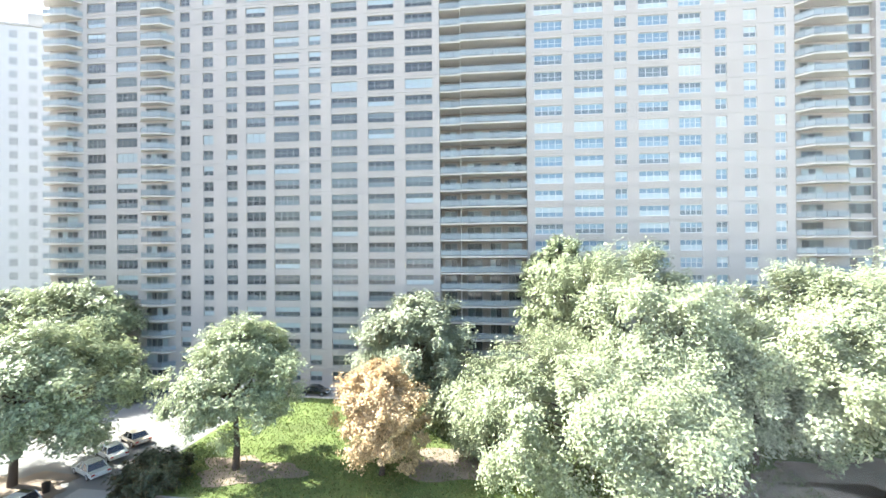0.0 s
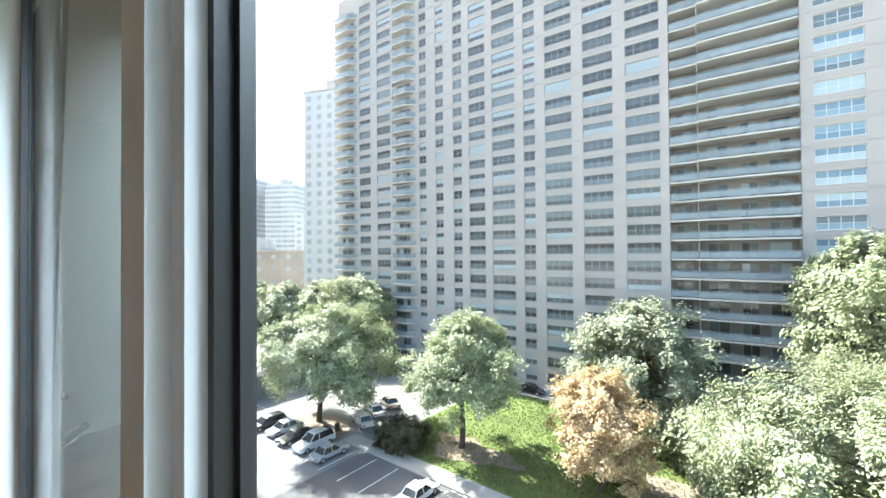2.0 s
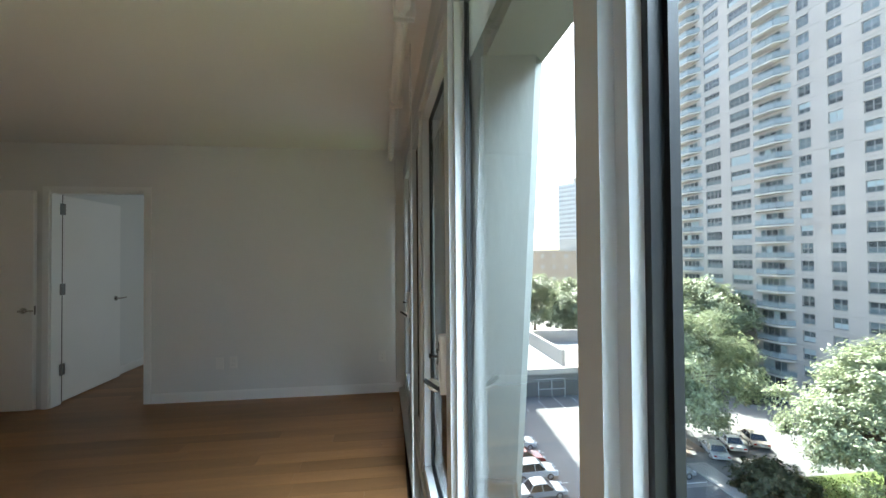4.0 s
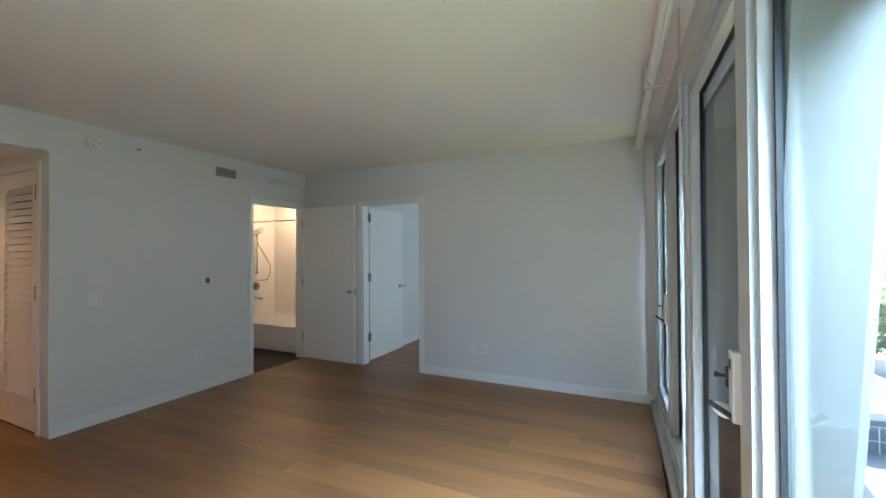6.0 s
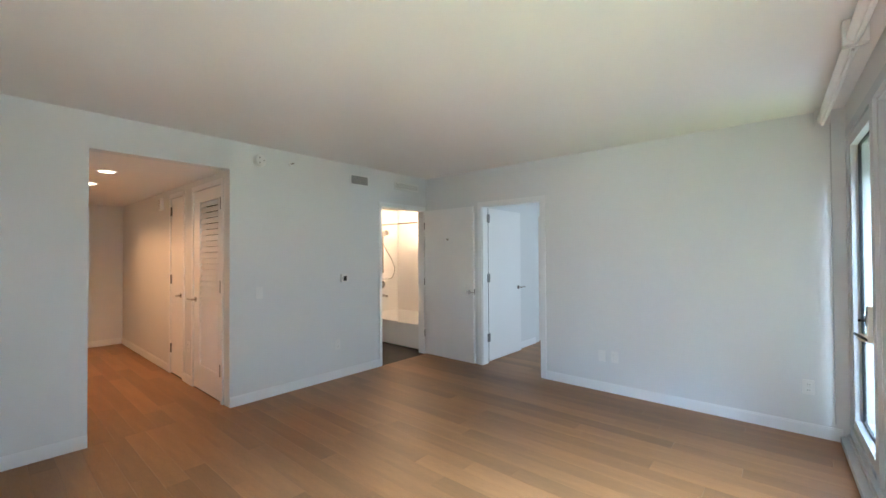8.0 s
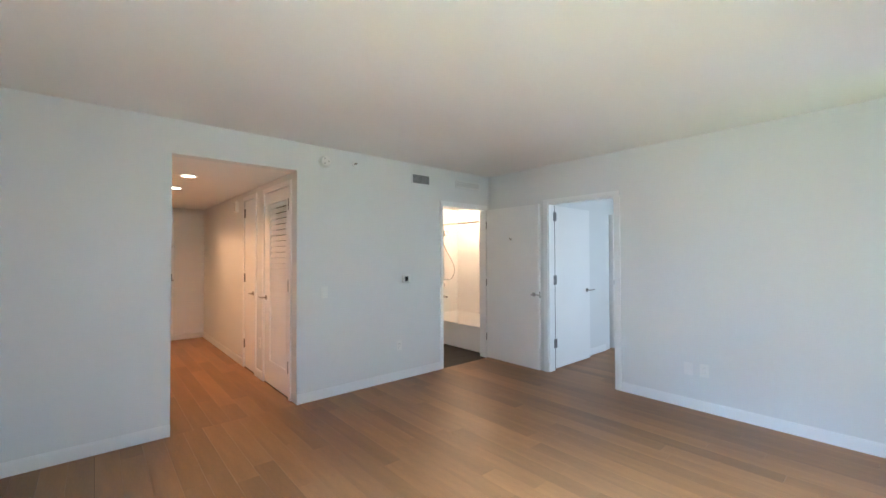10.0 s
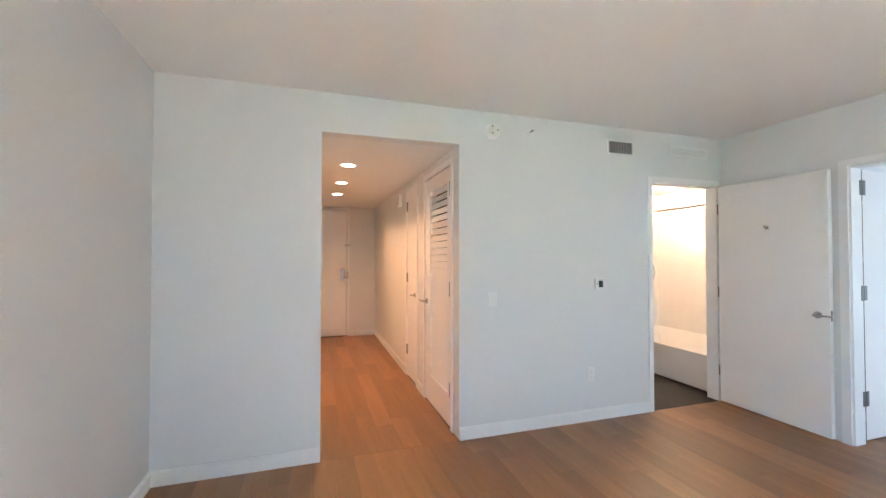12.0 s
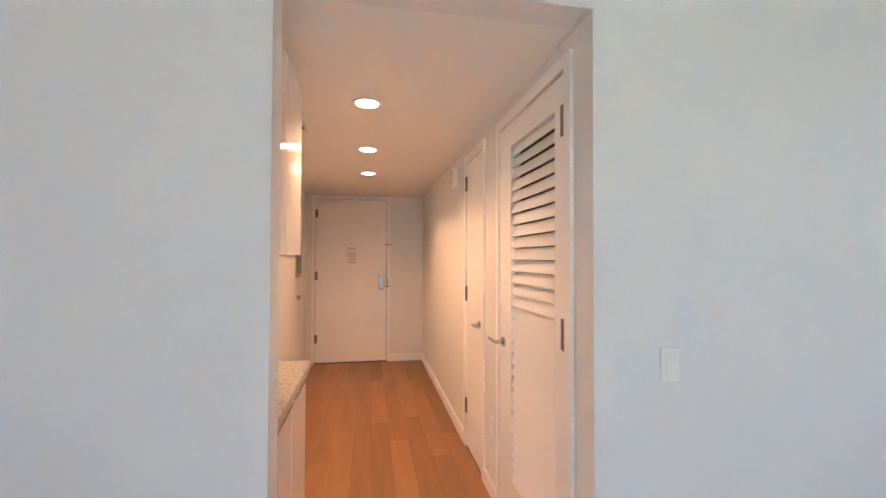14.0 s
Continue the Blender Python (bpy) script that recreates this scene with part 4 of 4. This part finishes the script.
# recess floors, divider and glazed doors behind the balconies
bm, doors, panes = bmesh.new(), bmesh.new(), bmesh.new()
for k in ROWS:
    z = TOPZ + k * STOREY - 2.37
    for a, b, d in RECESS:
        put_box(bm, (a, 0.3, z - 0.24), (b, d, z))
    for a, w in ((5.4, 2.0), (9.2, 2.4), (13.0, 1.8), (16.0, 2.2)):
        put_box(doors, (a - 0.08, 2.54, z), (a + w + 0.08, 2.595, z + 2.15))
        for i in range(2):
            put_box(panes, (a + i * w / 2 + 0.04, 2.50, z + 0.1), (a + (i + 1) * w / 2 - 0.04, 2.538, z + 2.05))
    for a, w in ((60.0, 3.0), (66.6, 3.0)):
        put_box(doors, (a - 0.08, 0.74, z + 0.6), (a + w + 0.08, 0.795, z + 2.2))
        for i in range(3):
            put_box(panes, (a + i * w / 3 + 0.04, 0.70, z + 0.7), (a + (i + 1) * w / 3 - 0.04, 0.738, z + 2.1))
    for a in (-47.2, -64.5):
        put_box(doors, (a, -0.03, z + 0.05), (a + 4.2, -0.002, z + 2.1))
        for i in range(4):
            put_box(panes, (a + 0.1 + i, -0.06, z + 0.15), (a + 0.95 + i, -0.032, z + 2.0))
part("recess_floors", bm, SLAB, house)
tagged(part("balcony_door_frames", doors, DKFRAME, house), kind="stuff")
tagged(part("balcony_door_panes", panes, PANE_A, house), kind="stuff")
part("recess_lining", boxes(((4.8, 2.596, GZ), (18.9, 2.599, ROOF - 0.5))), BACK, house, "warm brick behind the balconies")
part("divider", boxes(((8.2, -0.02, GZ), (8.26, 2.5, ROOF - 1))), SLAB, house)
part("entrance", boxes(((-31, -1.6, GZ), (-21.5, -0.06, GZ + 0.18)), ((-29, -1.2, GZ + 3.2), (-23.5, -0.06, GZ + 3.5))), SLAB, house)

# ---- outside: distant buildings ----


def tower(name, label, x, y, turn, w, d, z1, mat, step, bay, ratio, pane=PANE_HAZED, balcony=False):
    """A distant block with storeys of real window panes and, where they show, bands of balconies."""
    b = thing(name, label, "building", pose(x, y, 0, 0, 0, turn))
    part("wall", boxes(((0, 0, GZ), (w, d, z1))), mat, b)
    pb, bb = bmesh.new(), bmesh.new()
    z = z1 - 2.6
    while z > -14:
        for (L, m) in ((w, Matrix.Identity(4)), (d, pose(w, 0, 0, 0, 0, 90))):
            k = max(2, int(L / bay))
            for i in range(k):
                put_box(pb, ((i + 0.5 - ratio / 2) * L / k, -0.06, z), ((i + 0.5 + ratio / 2) * L / k, -0.02, z + 1.5), m)
            if balcony:
                put_box(bb, (0.5, -0.9, z - 0.9), (L - 0.5, 0.0, z - 0.1), m)
        z -= step
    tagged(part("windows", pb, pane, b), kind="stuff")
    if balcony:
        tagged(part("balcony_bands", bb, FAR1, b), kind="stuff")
    else:
        bb.free()
    part("roof", boxes(((-0.3, -0.3, z1), (w + 0.3, d + 0.3, z1 + 0.5)), ((w * 0.35, d * 0.3, z1 + 0.5), (w * 0.6, d * 0.7, z1 + 5))), ROOFG, b)
    return b


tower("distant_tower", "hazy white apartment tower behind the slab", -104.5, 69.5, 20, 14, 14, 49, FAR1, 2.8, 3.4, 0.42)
tower("distant_tower", "hazy pale tower with banded balconies", -272, 118, 28, 24, 18, 50, FAR1, 3.1, 4, 0.93, PANE_HAZED, True)
tower("distant_tower", "hazy pale tower with banded balconies", -247, 134, 28, 20, 18, 46, FAR1, 3.1, 4, 0.93, PANE_HAZED, True)
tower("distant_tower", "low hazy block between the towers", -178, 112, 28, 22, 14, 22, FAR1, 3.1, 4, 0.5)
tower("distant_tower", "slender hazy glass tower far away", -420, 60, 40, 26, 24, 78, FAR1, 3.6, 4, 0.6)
tower("brick_hall", "long low brown brick building with flat roof", -168, 50, 33, 58, 30, 2.6, FARB, 4.2, 5, 0.3)

# an unseen block added to the west to cast the car park's shadow
tower("shade_block", "tall unseen block added west of the car park for its shadow", -132, -60, 0, 32, 84.6, 52, FACADE2, 2.8, 4, 0.5)

deck = thing("garage_deck", "low grey concrete garage with pale roof deck", "garage")
part("wall", boxes(((-92, 4, GZ), (-62.4, 44, GZ + 3.6))), GARAGE, deck)
part("roof", boxes(((-92, 4, GZ + 3.6), (-62.0, 44, GZ + 3.8))), ROOFG, deck, "pale gravel roof")
part("parapet", boxes(((-62.6, 4, GZ + 3.8), (-62.0, 44, GZ + 4.5)), ((-92, 43.5, GZ + 3.8), (-62.6, 44, GZ + 4.5))), SLAB, deck)
part("ramp_wall", boxes(((-84, 30, GZ + 3.8), (-66, 30.6, GZ + 6.4)), ((-84, 30.6, GZ + 3.8), (-83.4, 43, GZ + 6.4))), FACADE2, deck)
cage = thing("pipe_frame", "white pipe frame standing by the garage wall", "frame")
for y in (24.2, 26.4, 28.6):
    part("post", rods(((-61.6, y, GZ), (-61.6, y, GZ + 3.0), 0.06, 8)), PAINT, cage)
for z in (1.4, 3.0):
    part("rail", rods(((-61.6, 24.2, GZ + z), (-61.6, 28.6, GZ + z), 0.05, 8)), PAINT, cage)

# ---- outside: trees ----


def tree(label, base, centre, rx, rz, mat, n, leaf, seed, bare=0.30, group="trees", name="tree", clumps=125, droop=0.0):
    """Trunk and limbs that taper, and a crown of single leaves in uneven clumps with gaps."""
    rng = np.random.default_rng(seed)
    t = thing(name, label, "tree" if name == "tree" else "bush", pose(base[0], base[1], GZ), group=group)
    c = np.array([centre[0] - base[0], centre[1] - base[1], centre[2] - GZ])
    d = rng.normal(size=(clumps, 3))
    d /= np.linalg.norm(d, axis=1)[:, None]
    d[:, 2] = np.where(d[:, 2] < -0.93, -d[:, 2], d[:, 2])
    rad = rng.uniform(0.22, 0.97, clumps) ** 0.6
    shape = np.array([rx, rx, rz])
    taper = np.where(d[:, 2] > 0, 1 - 0.25 * d[:, 2], 1.0)[:, None]
    cen = c + d * shape * rad[:, None] * taper * np.where(d[:, 2:] < 0, 1 - 0.14 * d[:, 2:] * (1, 1, 0), 1.0)
    size = rng.uniform(0.11, 0.27, clumps) * (rx + rz) / 2
    trunk = bmesh.new()
    h0 = max(c[2] - rz * 0.75, 1.2)
    r0 = 0.035 * (c[2] + rz) * 0.6 + 0.06
    pts = [Vector((0, 0, 0)), Vector((0.15, 0.05, h0 * 0.5)), Vector((c[0] * 0.3, c[1] * 0.3, h0)), Vector((c[0] * 0.7, c[1] * 0.7, c[2]))]
    for i, (p, q) in enumerate(zip(pts, pts[1:])):
        put_rod(trunk, p, q, r0 * (1 - i * 0.22), 10, r0 * (1 - (i + 1) * 0.22))
    for i in range(min(14, clumps)):
        p = pts[2].lerp(pts[3], float(rng.uniform(0, 0.9)))
        q = Vector(cen[i])
        mid = p.lerp(q, 0.5) + Vector((0, 0, 0.3))
        put_rod(trunk, p, mid, r0 * 0.42, 6, r0 * 0.25)
        put_rod(trunk, mid, q, r0 * 0.25, 6, r0 * 0.06)
    part("trunk", trunk, BARK, t)
    # each clump is a spray of twigs that reach outwards; the leaves sit along the twigs
    twigs = 16
    out = (cen - c) / shape
    out /= np.linalg.norm(out, axis=1)[:, None] + 1e-6
    way = rng.normal(size=(clumps, twigs, 3)) + 0.75 * out[:, None, :] + (0, 0, 0.15)
    way /= np.linalg.norm(way, axis=2)[:, :, None]
    reach = size[:, None] * rng.uniform(0.7, 1.45, (clumps, twigs))
    own, tw = rng.integers(0, clumps, n), rng.integers(0, twigs, n)
    along = rng.uniform(0.05, 1.0, n) ** 0.7
    u = way[own, tw]
    p = cen[own] + u * (reach[own, tw] * along)[:, None] * (1, 1, 0.85)
    p += rng.normal(size=(n, 3)) * (size[own] * (0.34 - 0.22 * along))[:, None]
    p[:, 2] -= droop * along * along * np.abs(rng.normal(size=n)) * 1.6
    p[:, 2] = np.maximum(p[:, 2], 0.25)
    nrm = u * 0.30 + out[own] * 0.45 + rng.normal(size=(n, 3)) * 0.34 + (-0.30, 0, 0.62)
    nrm /= np.linalg.norm(nrm, axis=1)[:, None]
    a = np.cross(nrm, rng.normal(size=(n, 3)))
    a /= np.linalg.norm(a, axis=1)[:, None]
    b = np.cross(nrm, a)
    L = leaf * rng.uniform(0.75, 1.75, n)[:, None]
    quad = np.stack([p - a * L, p + b * L * 0.5 + nrm * L * 0.12, p + a * L, p - b * L * 0.5 + nrm * L * 0.12], 1).reshape(-1, 3)
    me = bpy.data.meshes.new("crown")
    me.from_pydata(quad.tolist(), [], np.arange(4 * n).reshape(-1, 4).tolist())
    me.materials.append(mat)
    cr = new("crown", me)
    cr.parent = t
    return t


tree("broad green street tree beside the car park", (-47.3, 34.6), (-46.4, 35.0, -11.5), 9.4, 7.2, LEAF, 88000, 0.142, 11)
tree("green lawn tree with a dark slanting trunk", (-27.2, 40.1), (-27.0, 40.1, -11.4), 6.6, 6.9, LEAF, 60000, 0.130, 12)
tree("orange-leaved autumn tree on the lawn", (-11.7, 41.1), (-11.7, 41.0, -15.0), 4.9, 6.4, LEAFO, 50000, 0.112, 13)
tree("dense dark green tree near the facade", (-11.1, 57.0), (-11.3, 57.0, -12.0), 8.4, 8.9, LEAF3, 49400, 0.178, 14)
tree("large pale green spreading tree", (12.0, 43.3), (8.6, 42.6, -13.5), 12.8, 6.9, LEAF2, 160000, 0.116, 15, droop=0.5, clumps=140)
tree("tall pale green tree behind the spreading tree", (15.8, 50.5), (16.0, 50.5, -7.8), 11.0, 11.3, LEAF2, 130000, 0.138, 16, clumps=140)
tree("large pale green tree in the park", (34.3, 49.3), (33.5, 49.0, -8.9), 10.4, 9.6, LEAF2, 105000, 0.145, 17, clumps=120)
tree("wide pale green tree with low branches", (27, 48), (27, 48, -14.0), 7.8, 5.2, LEAF3, 45000, 0.15, 31, droop=0.4)
tree("large pale green tree at the park edge", (50, 56), (49, 56, -9.0), 11.0, 11.0, LEAF2, 49400, 0.207, 18)
tree("tall green tree close to the balconies", (9.7, 60.0), (9.4, 60.0, -4.2), 6.4, 8.6, LEAF, 34200, 0.192, 19)
tree("light green weeping shrub tree", (-5.5, 51.9), (-5.3, 51.9, -17.2), 4.2, 3.8, LEAF2, 19000, 0.148, 20, droop=0.3)
tree("low pale shrub at the lawn edge", (-1.0, 46.5), (-1.0, 46.5, -18.6), 4.0, 2.6, LEAF2, 15200, 0.148, 21, name="shrub", group="shrubs", droop=0.3)
tree("dark evergreen bush beside the drive", (-33.2, 35.9), (-33.3, 36.2, -20.0), 3.5, 2.2, BUSHM, 13000, 0.133, 22, name="shrub", group="shrubs")
tree("hazy pale green tree beyond the garage", (-101, 50.2), (-100, 50.5, -11.6), 8.5, 8.8, LEAF2, 28500, 0.237, 23)
tree("hazy pale green tree beyond the garage", (-87, 52.6), (-86.2, 52.8, -11.4), 8.0, 8.2, LEAF2, 28500, 0.237, 24)
tree("green tree at the corner of the slab", (-67.3, 57.3), (-66.7, 57.5, -10.6), 8.8, 9.0, LEAF, 34200, 0.222, 25)
tree("green tree beyond the car park", (-78, 56), (-77, 56, -11.5), 7.5, 8.0, LEAF2, 22800, 0.237, 26)
tree("hazy green tree along the street", (-118, 44), (-117, 44, -12), 9, 8.5, LEAF2, 22800, 0.252, 27)
tree("hazy green tree along the street", (-112, 20), (-111, 20, -12.5), 9, 8.0, LEAF, 22800, 0.252, 28)
tree("hazy green tree along the street", (-125, 30), (-124, 30, -12.5), 9, 8.0, LEAF2, 22800, 0.252, 29)

# ---- outside: parked cars ----


def car(label, x, y, turn, colour, length=4.5, height=1.45, tall=False):
    mat = CARMATS.get(colour) or CARMATS.setdefault(colour, material("car_paint_" + colour, PAINTS[colour], 0.25, metal=0.2, vary=0.03, coat=0.6, bump=0.0))
    c = thing("parked_car", label, "car", pose(x, y, GZ, 0, 0, turn), group="parked cars")
    L, W = length / 2, 0.9
    belt = height * 0.58
    low = [(-L, 0.35), (-L + 0.05, belt * 0.92), (-L * 0.55, belt), (L * 0.38, belt), (L * 0.9, belt * 0.82), (L, belt * 0.6), (L, 0.3)]
    cab = [(-L * (0.92 if tall else 0.62), belt), (-L * (0.80 if tall else 0.40), height - 0.05), (-L * 0.2, height), (L * 0.12, height - 0.02), (L * 0.48, belt)]

    def extrude(poly, w0, w1, split):
        bm = bmesh.new()
        rings = []
        for yy, s in ((-1, 1), (1, 1)):
            rings.append([bm.verts.new((px_, yy * (w0 if pz < split else w1), pz)) for px_, pz in poly])
        k = len(poly)
        for i in range(k):
            j = (i + 1) % k
            bm.faces.new((rings[0][i], rings[0][j], rings[1][j], rings[1][i]))
        bm.faces.new(rings[0][::-1])
        bm.faces.new(rings[1])
        return bm

    b = extrude(low, W, W, 9)
    bmesh.ops.bevel(b, geom=b.edges[:], offset=0.09, segments=3, affect="EDGES", profile=0.5)
    body = part("body", b, mat, c, smooth=False)
    g = extrude(cab, W - 0.06, W - 0.26, belt + 0.05)
    part("cabin_glass", g, CARGLASS, c, "dark car windows")
    rf = [(-L * (0.82 if tall else 0.45), height - 0.06), (-L * 0.2, height + 0.012), (L * 0.12, height - 0.008), (L * 0.2, height - 0.1)]
    b = extrude(rf, W - 0.24, W - 0.24, 9)
    part("roof", b, mat, c)
    pil = bmesh.new()
    for sgn in (-1, 1):
        for p, q in (((L * 0.48, belt), (L * 0.14, height - 0.02)), ((-L * 0.05, belt), (-L * 0.08, height - 0.02)), ((-L * (0.92 if tall else 0.62), belt), (-L * (0.8 if tall else 0.42), height - 0.05))):
            put_rod(pil, (p[0], sgn * (W - 0.05), p[1]), (q[0], sgn * (W - 0.25), q[1]), 0.045, 6)
    part("pillars", pil, mat, c)
    for sx in (-0.62, 0.62):
        for sgn in (-1, 1):
            w = part("wheel", rods(((sx * L, sgn * (W - 0.17), 0.33), (sx * L, sgn * (W + 0.02), 0.33), 0.33, 20)), TYRE, c)
            part("rim", rods(((sx * L, sgn * (W + 0.005), 0.33), (sx * L, sgn * (W + 0.03), 0.33), 0.21, 14)), RIM, w)
    for sgn in (-1, 1):
        part("headlight", soft_box((L - 0.18, sgn * 0.66 - 0.17, belt * 0.66), (L + 0.005, sgn * 0.66 + 0.17, belt * 0.82), 0.02), LAMPG, c)
        part("tail_light", soft_box((-L - 0.005, sgn * 0.68 - 0.16, belt * 0.70), (-L + 0.15, sgn * 0.68 + 0.16, belt * 0.88), 0.02), TAILR, c)
        part("mirror", soft_box((L * 0.36, sgn * (W + 0.08) - 0.08, belt), (L * 0.42, sgn * (W + 0.08) + 0.08, belt + 0.13), 0.02), mat, c)
    part("number_plate", boxes(((L - 0.002, -0.24, 0.42), (L + 0.008, 0.24, 0.54)), ((-L - 0.008, -0.24, 0.55), (-L + 0.002, 0.24, 0.67))), PAINT, c)
    return c


CARMATS = {}
PAINTS = {"silver": (0.45, 0.46, 0.47), "white": (0.78, 0.78, 0.77), "black": (0.02, 0.02, 0.022), "grey": (0.10, 0.105, 0.11), "red": (0.25, 0.02, 0.025), "blue": (0.03, 0.06, 0.10), "beige": (0.5, 0.45, 0.38)}
for x, colour, words, tall in ((-38.2, "silver", "silver hatchback parked in a bay", False), (-41.5, "white", "white van parked in a bay", True), (-44.8, "black", "black saloon parked in a bay", False), (-48.1, "silver", "silver saloon parked in a bay", False), (-51.4, "black", "black wagon parked in a bay", True),
                               (-24.9, "white", "white saloon parked by the path", False), (-21.6, "grey", "dark grey car parked by the path", False)):
    car(words, x, 29.7 + 0.3 * math.sin(x), 90 if x > -40 else -90, colour, 4.9 if tall else 4.5, 1.85 if colour == "white" and tall else 1.45, tall)
for x, y, colour, words, tall in ((-46.2, 15.6, "white", "white sport utility car in the shade", True), (-43.0, 15.4, "red", "dark red saloon in the shade", False), (-40.0, 15.6, "white", "white sport utility car in the shade", True), (-36.8, 15.2, "silver", "silver saloon in the shade", False)):
    car(words, x, y, 92, colour, 4.7, 1.7 if tall else 1.45, tall)
car("white saloon parked beside the tree bed", -41.8, 37.6, 160, "white")
car("white saloon parked along the drive", -43.2, 41.0, 158, "white")
car("beige saloon parked along the drive", -43.6, 44.4, 158, "beige")
car("dark blue pickup parked before the slab", -54.5, 57.2, 70, "blue", 5.2, 1.8, True)
car("dark saloon parked before the entrance", -29.0, 62.3, 2, "black")
car("grey saloon parked before the entrance", -23.2, 62.4, 182, "grey")
bin_ = thing("litter_bin", "dark round litter bin beside the path", "bin", pose(-42.8, 34.2, GZ))
part("body", round_bm(0.30, 0.34, 0.9, 18), BLACKP, bin_)
part("lid", rods(((0, 0, 0.9), (0, 0, 1.05), 0.36, 18, 0.2)), BLACKP, bin_)

# ---- floors, with their planks and tiles ----
floor = structure("floor", boxes(((XW - T, YS - T, -0.20), (XE + T, 1.75, -0.014)), ((HW - T, YE - T, -0.20), (0.62, YS - T, -0.014)), ((-7.8, -2.7, -0.20), (XW - T, 1.75, -0.014)), ((BX0 - T, BY0 - T, -0.20), (HW - T, -2.7 - T, -0.016))), UNDER, "warm brown oak plank floor", "floor")
rnd = random.Random(3)
PW = 0.1365
plank_mesh = {}


def planks(x0, x1, y0, y1, per):
    n = max(1, round((x1 - x0) / PW))
    w = (x1 - x0) / n
    for i in range(n):
        y = y0 - rnd.uniform(0, per * 0.9)
        while y < y1:
            ln = round(rnd.uniform(0.75, 1.25) * per, 1)
            a, b = max(y, y0), min(y + ln, y1)
            y += ln
            if b - a < 0.02:
                continue
            key = (round(w, 4), round(b - a, 3))
            if key not in plank_mesh:
                plank_mesh[key] = finish(boxes(((0.0007, 0.0007, -0.014), (key[0] - 0.0007, key[1] - 0.0007, 0.0))))
            p = part("plank", plank_mesh[key], OAK, floor)
            p.location = (x0 + i * w, a, 0.0)


planks(XW, XE, YS, 1.47, 1.35)
planks(HW, 0.30, YE, YS, 1.5)
planks(-7.68, XW - 0.001, -2.6, 1.6, 2.2)
tile = finish(boxes(((0.0015, 0.0015, -0.014), (0.2985, 0.2985, -0.002))))
for i in range(5):
    for j in range(6):
        p = part("tile", tile, TILED, floor)
        p.location = (-4.05 + i * 0.3, YS - T - 0.3 * (j + 1) + 0.118, 0.0)
